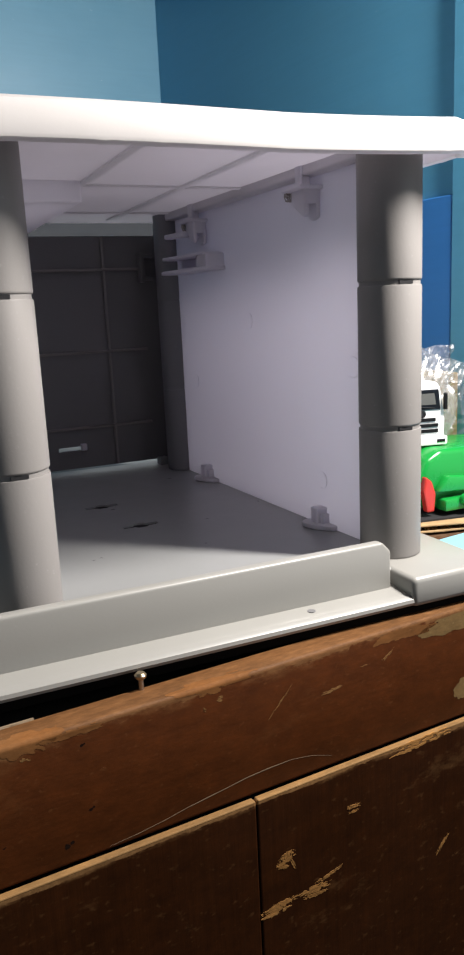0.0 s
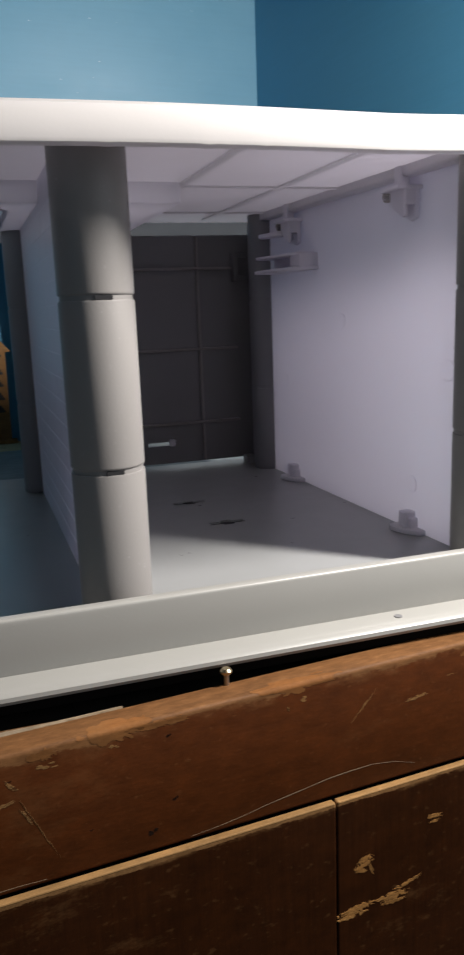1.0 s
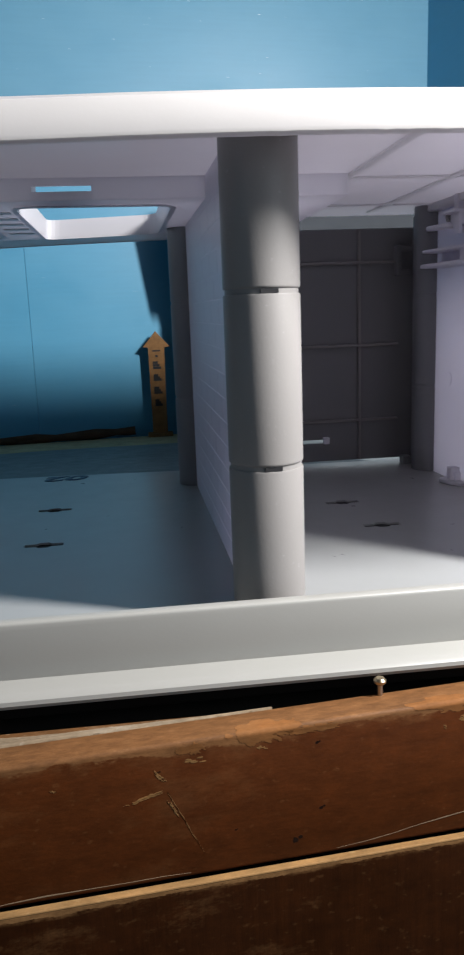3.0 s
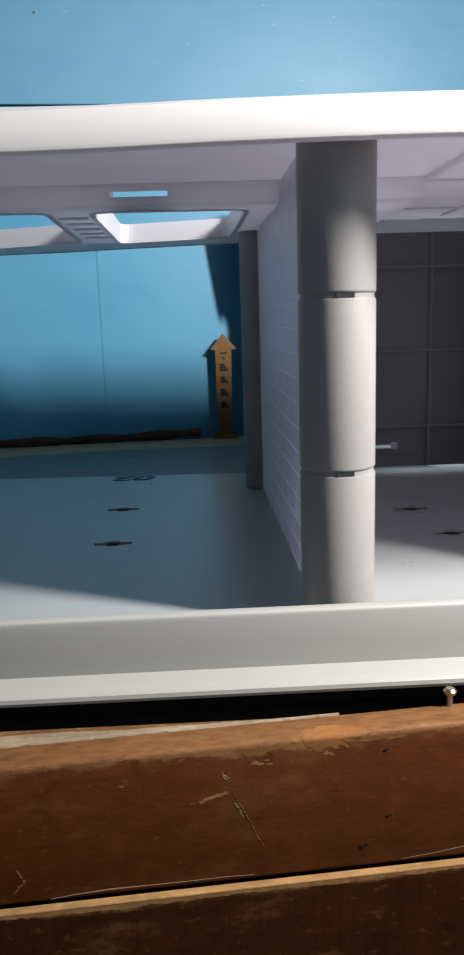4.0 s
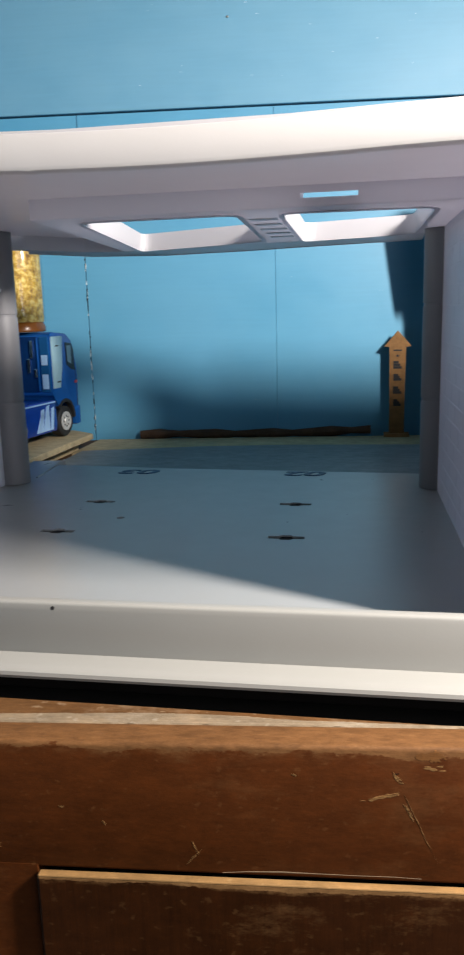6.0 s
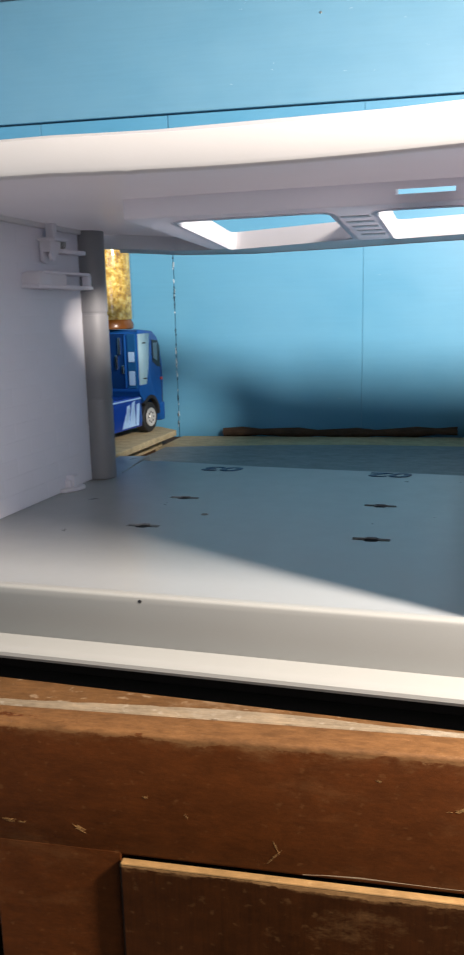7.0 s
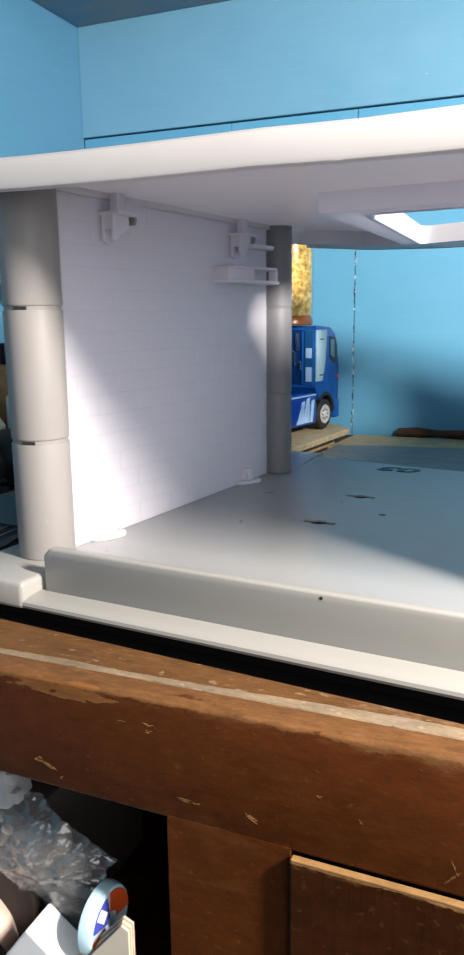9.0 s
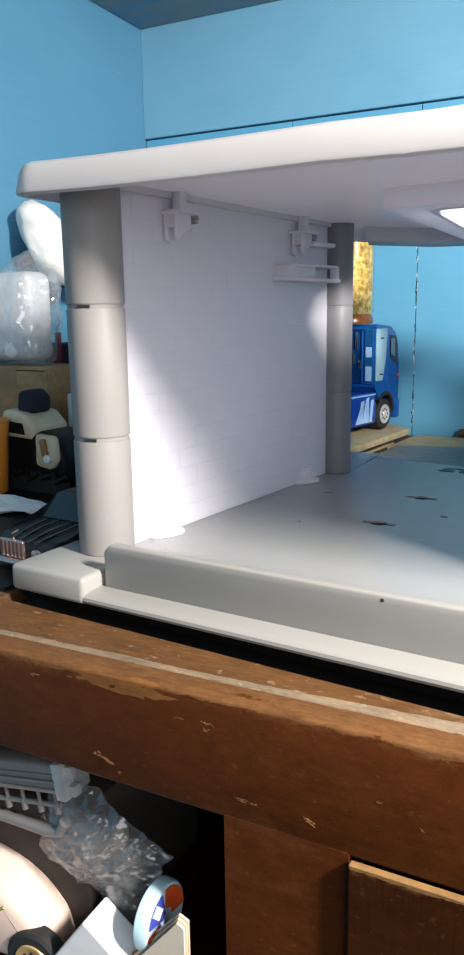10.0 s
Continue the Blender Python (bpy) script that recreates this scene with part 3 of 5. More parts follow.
def slot(x, y, w=1.8, h=0.46):
    pts = [(-w / 2, -h * 0.46), (-w * 0.2, -h * 0.5), (-w * 0.12, -h * 0.9), (w * 0.12, -h * 0.9), (w * 0.2, -h * 0.5), (w / 2, -h * 0.46),
           (w / 2, h * 0.46), (w * 0.2, h * 0.5), (w * 0.12, h * 0.9), (-w * 0.12, h * 0.9), (-w * 0.2, h * 0.5), (-w / 2, h * 0.46)]
    return prism([(x + a, y + b) for a, b in pts], -0.6, 0.3)


SLOTS = [(-8.98, 17.4), (-8.86, 10.7), (-20.6, 17.4), (-20.7, 11.0), (7.3, 10.2), (6.6, 15.0)]
cut(base, *[box(x - 1.3, x + 1.3, y - 0.9, y + 0.9, -0.9, -0.1) for x, y in SLOTS], *[slot(x, y) for x, y in SLOTS], moved(lathe([(0.22, -0.5), (0.22, 0.4)], 20), at(-18.2, 13.8, 0)))
# liner just below each slot, black in place of the hole's shade
for x, y in SLOTS:
    part("slot_shade_liner", box(x - 1.25, x + 1.25, y - 0.85, y + 0.85, -0.2, -0.13), HOLE, base)


def numerals(text, x, y, size):
    cu = bpy.data.curves.new("numerals", "FONT")
    cu.body, cu.size, cu.align_x, cu.align_y, cu.extrude, cu.offset, cu.shear = text, 1, "CENTER", "CENTER", 0.0, 0.04, 0.2
    tmp = new("numerals_tmp", cu)
    me = bpy.data.meshes.new_from_object(tmp.evaluated_get(bpy.context.evaluated_depsgraph_get()))
    bpy.data.objects.remove(tmp)
    bm = bmesh.new()
    bm.from_mesh(me)
    res = bmesh.ops.extrude_face_region(bm, geom=bm.faces[:])
    for e in res["geom"]:
        if isinstance(e, bmesh.types.BMVert):
            e.co.z += 0.012
    bm.transform(at(x, y, 0.004, 0, 0, 180) @ Matrix.Diagonal((size * 1.5, size, 1, 1)))
    return part("floor_number", bm, INK, base, "navy blue printed numerals")


numerals("03", -20.6, 26.25, 1.9)
numerals("02", -8.9, 26.0, 1.85)

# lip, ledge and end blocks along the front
# sheet added under the toy; its black is the shade below the ledge
tagged(part("gap_shade_sheet", prism([(-32.0, -2.7), (17.6, -2.7), (17.6, 23.5), (-32.0, 23.5)], -1.49, -1.16), plastic("gap_shade_black", (0.006, 0.005, 0.0045), 0.9, 0.2, spec=0.05)), "thin black sheet under the toy garage, added for its dark gap", "mat")
lip = prism([(-27.9, -0.95), (13.6, -0.95), (13.6, 0.85), (13.22, 1.25), (-27.55, 1.25), (-27.9, 0.9)], 1.42, 1.9, 0.11, 3)
lip.transform(Matrix(((1, 0, 0, 0), (0, 0, -1, 0), (0, 1, 0, 0), (0, 0, 0, 1))))
part("front_lip", lip, BASE, toy, "", True)
bm = bmesh.new()
prof = [(-1.4, -1.15), (-2.7, -1.15), (-2.92, -1.08), (-3.0, -0.95), (-2.98, -0.82), (-2.85, -0.72), (-2.6, -0.67), (-1.95, -0.62), (-1.4, -0.62)]
ends = [[bm.verts.new((x, y, z)) for y, z in prof] for x in (-28.2, 13.9)]
for k in range(len(prof)):
    j = (k + 1) % len(prof)
    bm.faces.new((ends[0][k], ends[0][j], ends[1][j], ends[1][k]))
bm.faces.new(ends[0])
bm.faces.new(ends[1])
part("front_ledge", bm, BASE, toy, "", True)
part("moulding_mark", moved(lathe([(0.15, 0), (0.15, 0.03)], 18), at(9.75, -2.35, -0.66)), DARK, toy)
part("moulding_mark", moved(lathe([(0.065, 0), (0.065, 0.02)], 14), at(-15.6, -1.89, 1.05, 90)), HOLE, toy)
for x0, x1 in ((-32.3, -28.1), (13.8, 17.9)):
    part("corner_block", box(x0, x1, -3.05, 1.8, -1.15, 0.03, 0.22, 3), BASE, toy, "", True)


def column(x, y, r, turn, grey=None, joints=(5.42, 10.95)):
    col = new("column")
    col.parent = toy
    col.location = (x * CM, y * CM, 0)
    for z0, z1 in ((0.02, joints[0] - 0.08), (joints[0] + 0.08, joints[1] - 0.08), (joints[1] + 0.08, 16.12)):
        part("segment", lathe([(r * 0.90, z0), (r * 0.975, z0 + 0.01), (r * 0.995, z0 + 0.04), (r, z0 + 0.09), (r, z1 - 0.06), (r * 0.99, z1 - 0.01), (r * 0.90, z1)], 56), grey or GREY, col, "", True)
    # black blocks for the shade inside the joint slots
    for z in joints:
        part("joint_slot", moved(box(-0.29, 0.29, -r + 0.045, -r + 0.4, z - 0.065, z + 0.065), at(0, 0, 0, 0, 0, turn)), HOLE, col, "dark slot at the joint")
    part("core", lathe([(r * 0.955, 0.05), (r * 0.955, 16.1)], 48), grey or GREY, col, "", True)
    return col


for x, y, r, turn, joints in ((-29.92, 0.7, 1.264, 16, (5.28, 10.96)), (0.14, 0.8, 1.269, 3, (5.26, 10.96)), (15.12, 0.3, 1.245, -4, (5.36, 10.96))):
    column(x, y, r, turn, None, joints)
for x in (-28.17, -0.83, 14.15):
    column(x, 22.2, 0.98, 150, GREY_REAR)


def wall_slab(xf, xb, y0, y1, thick, z1=16.15):
    return prism([(xf, y0), (xf + thick, y0), (xb + thick, y1), (xb, y1)], 0.02, z1)


wall_r = part("side_wall", wall_slab(14.95, 14.2, 0.9, 21.6, 0.7), WHITE, toy, "smooth white inner wall")
wall_m = part("side_wall", wall_slab(-0.5, -0.8, 0.9, 21.4, 0.7), WHITE, toy, "white wall with moulded bricks")
wall_l = part("side_wall", wall_slab(-30.1, -29.2, 0.9, 21.6, 0.7), WHITE, toy, "white wall with moulded bricks")

for y, z, r in ((2.6, 7.6, 0.45), (5.2, 2.2, 0.4), (12.0, 9.6, 0.42), (19.3, 6.0, 0.4)):
    xw = 14.95 - 0.0362 * (y - 0.9)
    part("ejector_mark", sweep([(xw + 0.004, y + r * math.cos(a * 0.3), z + r * math.sin(a * 0.3)) for a in range(19)], 0.016, 6), WHITE, wall_r, "", True)

# roof
def roof_outline():
    pts = []
    for cx, cy, a0, a1, r in ((16.6, -0.9, -90, 0, 1.2), (16.8, 25.0, 0, 90, 1.0)):
        pts += [(cx + r * math.cos(radians(a0 + (a1 - a0) * k / 6)), cy + r * math.sin(radians(a0 + (a1 - a0) * k / 6))) for k in range(7)]
    pts += [(6.0, 26.0), (-0.9, 26.0), (-1.6, 27.4), (-9.2, 29.4), (-13.0, 30.7), (-19.5, 32.0), (-24.6, 30.3), (-27.6, 25.8), (-31.6, 20.0)]
    pts += [(-30.8 + 1.4 * math.cos(radians(180 + 90 * k / 6)), -0.7 + 1.4 * math.sin(radians(180 + 90 * k / 6))) for k in range(7)]
    return pts


def sag(x):
    wave = (0.14 if x < -4 else 0.09) * math.sin(math.pi * (x + 4) / 14) if -18 < x < 10 else 0
    return -0.07 + 0.30 * ((x + 7.3) / 24.5) ** 4 + wave


OUT = roof_outline()
roof = part("roof", prism([((x + 7.3) * 0.984 - 7.3, (y - 12) * 0.976 + 12) for x, y in OUT], 16.12, 16.26), ROOF, toy)
cut(roof, prism([(-20.2, 10.6), (5.4, 10.6), (5.4, 22.9), (-1.2, 23.9), (-1.6, 30.0), (-21.6, 35.0), (-21.5, 28.6)], 15, 18))


def rim(path, closed, inner, z0, z1):
    """A rounded lip that hangs from the roof's edge, along points of its outline; inner: its thickness."""
    bm = bmesh.new()
    prof = [(inner, min(16.3, z1 - 0.1)), (inner, z0 + 0.05), (inner - 0.08, z0), (0.1, z0), (0.02, z0 + 0.05)]
    prof += [(0.0, z0 + 0.16), (0.16, z1 - 0.45), (0.32, z1 - 0.16), (0.65, z1), (inner + 0.2, z1)] if z1 - z0 > 0.7 else [(0.03, z1 - 0.06), (0.12, z1), (inner, z1)]
    fine = []
    for (ax, ay), (bx, by) in zip(path, path[1:]):
        n = max(1, int(math.hypot(bx - ax, by - ay) / 0.3))
        fine += [(ax + (bx - ax) * k / n, ay + (by - ay) * k / n) for k in range(n)]
    fine.append(path[-1])
    rows = []
    for i, (x, y) in enumerate(fine):
        p, q = fine[max(i - 1, 0)], fine[min(i + 1, len(fine) - 1)]
        d = Vector((q[0] - p[0], q[1] - p[1])).normalized()
        nx, ny = -d.y, d.x
        rows.append([bm.verts.new((x + nx * o, y + ny * o, z + (sag(x) if y < 3 else 0) + (-0.07 * max(0, noise.noise((x * 4.3, y * 4.3, 4)) - 0.2) if z < z0 + 0.07 else 0))) for o, z in prof])
    for a, b in zip(rows, rows[1:]):
        for k in range(len(prof) - 1):
            bm.faces.new((a[k], a[k + 1], b[k + 1], b[k]))
    bm.faces.new(rows[0])
    bm.faces.new(rows[-1])
    return bm


front_path = OUT[-7:] + OUT[:7]
part("front_rim", rim(front_path, False, 0.5, 15.2, 16.5), RIM, roof, "", True)
part("back_rim", rim(OUT[16:22], False, 0.3, 15.02, 15.26), ROOF, roof, "", True)
part("side_rim", rim([OUT[21], OUT[22], (-32.2, 18.5), OUT[-7]], False, 0.35, 15.22, 16.5), ROOF, roof, "", True)
part("back_rim", rim(OUT[13:16], False, 0.3, 16.08, 16.45), ROOF, roof, "", True)
part("side_rim", rim([OUT[6], OUT[7]], False, 0.35, 15.25, 16.5), ROOF, roof, "", True)
BACK_SLOPE = [(-1.6, 24.5, 27.2), (-9.2, 26.7, 29.2), (-13.0, 27.3, 30.5), (-19.5, 29.0, 31.8), (-22.0, 29.3, 31.1), (-24.4, 28.2, 30.1), (-27.3, 24.6, 25.6)]      # x, y of its top and of its foot
sky = part("skylight_box", prism([(-20.6, 10.2), (5.7, 10.2), (5.7, 23.3), *[(x, y) for x, y, q in BACK_SLOPE[:-3]], (-21.9, 29.0)], 15.2, 16.24, 0.06, 1), SKYLIGHT, roof)
bm = bmesh.new()
rows = [[bm.verts.new(p) for p in ((x, y - 0.05, 15.2), (x, y - 0.05, 16.22), (x, q, 15.16), (x, q, 15.06))] for x, y, q in BACK_SLOPE]
for a, b in zip(rows, rows[1:]):
    for k in range(4):
        bm.faces.new((a[k], b[k], b[(k + 1) % 4], a[(k + 1) % 4]))
bm.faces.new(rows[0])
bm.faces.new(rows[-1])
part("back_slope", bm, ROOF, roof)


def well(pts, r=0.8):
    """A skylight's opening with rounded corners, wider below."""
    bm = bmesh.new()
    c = Vector((sum(p[0] for p in pts) / 4, sum(p[1] for p in pts) / 4))
    loops = []
    for z, k in ((14.5, 1.03), (15.25, 1.02), (17.2, 0.95)):
        lp = []
        for i in range(4):
            p, a, b = Vector(pts[i]), Vector(pts[i - 1]), Vector(pts[(i + 1) % 4])
            s, e = p + (a - p).normalized() * r, p + (b - p).normalized() * r
            for j in range(6):
                t = j / 5
                q = (1 - t) ** 2 * s + 2 * t * (1 - t) * p + t * t * e
                q = c + (q - c) * k
                lp.append(bm.verts.new((q.x, q.y, z)))
        loops.append(lp)
    n = len(loops[0])
    for a, b in zip(loops, loops[1:]):
        for k in range(n):
            bm.faces.new((a[k], a[(k + 1) % n], b[(k + 1) % n], b[k]))
    bm.faces.new(loops[0][::-1])
    bm.faces.new(loops[-1])
    return bm


WELLS = [[(-8.9, 12.0), (-2.1, 12.2), (-2.3, 24.2), (-9.0, 26.2)], [(-18.6, 11.9), (-11.2, 11.8), (-11.6, 25.0), (-20.4, 28.6)]]
cut(sky, *[well(w) for w in WELLS], moved(box(-8.0, -5.5, -2, 4, -0.11, 0.11), at(0, 10.2, 15.68, 8.5)), box(-17.0, -15.0, 29.1, 29.6, 14, 16.3))
for w in WELLS:
    rimb = well([((x - sum(p[0] for p in w) / 4) * 1.06 + sum(p[0] for p in w) / 4, (y - sum(p[1] for p in w) / 4) * 1.05 + sum(p[1] for p in w) / 4) for x, y in w], 0.95)
    for v in rimb.verts:
        v.co.z = {14.5: 15.13, 15.25: 15.15, 17.2: 15.3}.get(round(v.co.z, 2), v.co.z)
    fr = part("skylight_frame", rimb, SKYLIGHT, roof)
    cut(fr, well(w))
for k in range(5):
    part("moulded_bar", box(-10.9 + 0.1, -9.4, 13.5 + k * 2.3, 14.2 + k * 2.3, 15.17, 15.3, 0.02, 1), ROOF, roof)
RIBS = [box(x - 0.18, x + 0.18, -1.4, 24.2, 16.03, 16.25, 0.03) for x in (5.9, 10.9)]
RIBS += [box(x0, x1, y - 0.18, y + 0.18, 16.03, 16.25, 0.03) for y in (11.2, 20.8) for x0, x1 in ((6.1, 10.7), (11.1, 14.9))]
cut(roof, *[box(x - 0.18, x + 0.18, -1.4, 24.2, 16, 17) for x in (5.9, 10.9)], *[box(x0, x1, y - 0.18, y + 0.18, 16, 17) for y in (11.2, 20.8) for x0, x1 in ((6.1, 10.7), (11.1, 14.9))])
for rib in RIBS:
    part("roof_rib", rib, ROOF, roof)
part("roof_rib", prism([(14.3, 0.5), (15.0, 0.5), (14.4, 21.4), (13.6, 21.4)], 15.7, 16.25, 0.1), ROOF, roof)
part("roof_rib", prism([(-29.5, 0.8), (-29.1, 0.8), (-28.2, 21.4), (-28.6, 21.4)], 15.85, 16.25, 0.08), ROOF, roof)


def hinge_bracket(side, face, y, tongue):
    """A moulded hinge bracket on a side wall: flange, two cheeks, a coil spring. side: -1 points to -x."""
    br = new("bracket")
    br.parent = toy
    br.location = (face * CM, y * CM, 0)
    br.scale = (side, 1, 1)
    part("flange", box(-0.1, 1.15, -0.85, 0.75, 15.12, 15.3, 0.06), WHITE, br)
    for x, pts in ((0.08, [(-0.8, 15.2), (-0.8, 13.95), (-0.35, 13.85), (0.95, 14.55), (0.95, 15.0), (0.5, 15.2)]), (0.62, [(-0.75, 15.2), (-0.75, 14.05), (-0.6, 13.98), (0.3, 14.5), (0.45, 14.72), (0.45, 15.2)])):
        bm = prism(pts, x, x + 0.2, 0.04, 1)
        bm.transform(Matrix(((0, 0, 1, 0), (1, 0, 0, 0), (0, 1, 0, 0), (0, 0, 0, 1))))
        part("cheek", bm, WHITE, br)
    part("front_plate", box(0.1, 0.8, -0.78, -0.62, 14.5, 15.18, 0.04, 1), WHITE, br)
    part("web", box(0.25, 0.75, -0.3, 0.25, 15.25, 16.2, 0.06, 1), WHITE, br)
    coil = [(0.30 + 0.018 * k * 0.9, 0.76 + 0.18 * math.cos(k * 0.9), 14.97 + 0.18 * math.sin(k * 0.9)) for k in range(40)]
    part("spring", sweep(coil, 0.045, 6), SPRING, br, "small steel coil spring", True)
    if tongue:
        part("tongue", prism([(0.1, 0.2), (1.1, 0.2), (1.5, 2.3), (1.3, 2.7), (0.9, 2.7), (0.3, 0.9)], 14.45, 14.7, 0.08), WHITE, br, "", True)
        part("arm", moved(box(0.2, 0.6, -0.2, 1.8, -0.12, 0.12, 0.06), at(0, 0, 14.35, 18)), WHITE, br, "", True)


def tray(side, face, y):
    tr = new("bracket_tray")
    tr.parent = toy
    tr.location = (face * CM, y * CM, 0)
    tr.scale = (side, 1, 1)
    part("shelf", prism([(-0.2, -2.8), (1.0, -2.8), (1.75, 2.2), (1.6, 2.9), (1.2, 3.1), (-0.2, 3.1)], 12.4, 12.6, 0.07), WHITE, tr, "", True)
    part("shelf", prism([(-0.2, -2.2), (1.0, -2.2), (1.7, 2.3), (1.5, 2.8), (-0.2, 2.8)], 13.22, 13.38, 0.06), WHITE, tr, "", True)
    part("end_plate", box(-0.2, 1.0, -2.7, -1.3, 12.5, 13.3, 0.1), WHITE, tr, "", True)
    part("back_plate", box(-0.2, 0.25, -1.3, 3.0, 12.5, 13.3, 0.05), WHITE, tr)
    if side > 0:
        part("end_post", box(1.1, 1.6, 2.3, 2.75, 12.5, 13.3, 0.12), WHITE, tr, "", True)
        part("fascia", moved(box(-0.06, 0.06, -2.2, 0.2, 12.5, 13.3, 0.04), at(1.1, 0, 0, 0, 0, -9)), WHITE, tr)


def foot_clip(side, face, y):
    cl = new("foot_clip")
    cl.parent = toy
    cl.location = (face * CM, y * CM, 0)
    cl.scale = (side, 1, 1)
    pts = [(-0.1, -1.0), (0.3, -0.95), (0.75, -0.3), (0.95, 0.35)] + [(0.45 + 0.5 * math.cos(radians(a)), 0.45 + 0.5 * math.sin(radians(a))) for a in range(0, 100, 20)] + [(-0.1, 0.95)]
    part("foot", prism(pts, 0.0, 0.24, 0.07), WHITE, cl, "", True)
    part("peg", box(-0.05, 0.55, -0.15, 0.45, 0.2, 0.95, 0.06), WHITE, cl)
    part("peg", box(-0.05, 0.35, -0.35, -0.1, 0.2, 0.7, 0.06), WHITE, cl)


for side, f0, slope in ((-1, 14.95, -0.0362), (1, -29.4, 0.0435)):
    for y, tongue in ((5.5, False), (17.3, True)):
        hinge_bracket(side, f0 + slope * (y - 0.9), y, tongue)
    tray(side, f0 + slope * 16.5, 17.3)
    for y in ((5.0, 17.7) if side < 0 else (4.0, 18.1)):
        foot_clip(side, f0 + slope * (y - 0.9), y)

# the roller door at the back of one bay
door = part("door", box(0.4, 14.2, 25, 25.35, 0.3, 15.2, 0.06), DARK, toy, "dark grey plastic back door with ribs")
cut(door, box(6.55, 8.3, 24, 26, 1.52, 1.78))
for z in (3.0, 7.9, 13.1):
    part("rib", box(0.5, 13.05, 24.72, 25.01, z - 0.08, z + 0.08, 0.03, 1), GREY, door)
for x in (4.2, 10.45):
    part("rib", box(x - 0.08, x + 0.08, 24.76, 25.01, 0.35, 15.1, 0.03, 1), GREY, door)
part("latch", join(box(12.8, 13.1, 24.3, 25.05, 12.2, 14.1, 0.08), box(12.8, 13.7, 24.3, 24.6, 12.3, 12.6, 0.08), box(12.8, 13.7, 24.3, 24.6, 13.7, 14.0, 0.08)), DARK, door)
part("peg", box(8.0, 8.4, 24.7, 25.05, 1.5, 1.95, 0.06), WHITE, door, "white plastic peg")
# unseen block behind the rear column, added to keep light off the door
part("light_block", box(14.0, 15.3, 23.1, 24.9, 0.02, 15.8, 0.05), DARK, toy)
part("door_stop", box(13.2, 13.8, 24.0, 24.8, 0.0, 0.5, 0.06), FLOOR, toy)

# ---- things behind and beside the toy ----
AMBER = flat("amber_plastic", (0.28, 0.09, 0.012), 0.25)
BLUECAR = flat("metallic_blue_paint", (0.010, 0.115, 0.42), 0.16, 0.35)
RUBBER = flat("black_rubber", (0.015, 0.015, 0.016), 0.7)
CHROME = flat("chrome", (0.75, 0.75, 0.76), 0.15, 1.0)
BLACK = plastic("black_gloss", (0.006, 0.006, 0.007), 0.45, 0.2, 0, 0.05, spec=0.22)
PALEBLUE = flat("pale_blue_decal", (0.35, 0.55, 0.8), 0.3)
REDP = flat("red_plastic", (0.5, 0.03, 0.02), 0.35)
GREEN = plastic("green_plastic", (0.008, 0.25, 0.04), 0.25, 0.08, 0, 0.08)
CREAM = flat("cream_plastic", (0.62, 0.55, 0.38), 0.4)
ORANGE = flat("orange_plastic", (0.7, 0.25, 0.03), 0.4)
PINK = plastic("pale_pink_paint", (0.74, 0.56, 0.47), 0.3, 0.05, 0, 0.1)
GOLD = flat("gold_wheel", (0.62, 0.44, 0.20), 0.35, 0.4)
SILVER = flat("silver_plastic", (0.21, 0.20, 0.19), 0.35, 0.15)
CARD = varnished("cardboard", (0.28, 0.18, 0.09), (0.40, 0.28, 0.15), (0.5, 0.38, 0.24), None, (6, 6, 40), rough=0.8)
PAPER = flat("white_card", (0.8, 0.8, 0.8), 0.5)
CYAN = flat("pale_blue_lid", (0.50, 0.72, 0.80), 0.35)
PLUSH = plastic("white_plush", (0.80, 0.78, 0.74), 0.9, 0.1, 0, 1.0)
CLOTH = flat("dark_cloth", (0.012, 0.016, 0.03), 0.9)
FILM = clear_film("clear_film", cover=0.28)
BAGFILM = clear_film("bag_film", (0.97, 0.97, 0.96), 0.19, 0.09, 0.58)
FILM_SOFT = clear_film("dull_film", cover=0.17, rough=0.34)
GLASS_D = flat("dark_glass", (0.01, 0.012, 0.016), 0.08)
TWIG = varnished("bark", (0.035, 0.022, 0.016), (0.09, 0.055, 0.035), (0.2, 0.14, 0.09), None, (5, 60, 60), rough=0.8)
SIGNWOOD = varnished("sign_wood", (0.15, 0.075, 0.03), (0.25, 0.135, 0.055), (0.4, 0.27, 0.12), None, (60, 60, 4), rough=0.6)


def side(pts, y0, y1, r=0.0, seg=2):
    """A side view in x and z, drawn along y."""
    bm = prism(pts, -y1, -y0, r, seg)
    bm.transform(Matrix(((1, 0, 0, 0), (0, 0, -1, 0), (0, 1, 0, 0), (0, 0, 0, 1))))
    return bm


def crumple(rx, ry, rz, amp, seed, sub=4, freq=0.55, facet=0.0):
    bm = bmesh.new()
    bmesh.ops.create_icosphere(bm, subdivisions=sub, radius=1)
    for v in bm.verts:
        p = Vector((v.co.x * rx, v.co.y * ry, v.co.z * rz))
        n = noise.noise(p * freq + Vector((seed, 0, 0))) + 0.5 * abs(noise.noise(p * freq * 2.6 + Vector((0, seed, 0))))
        c = noise.cell_vector(p * freq * 1.9 + Vector((seed, seed, 0)))
        v.co = p + v.co.normalized() * amp * n + (Vector(c) - Vector((0.5, 0.5, 0.5))) * amp * facet
    return bm


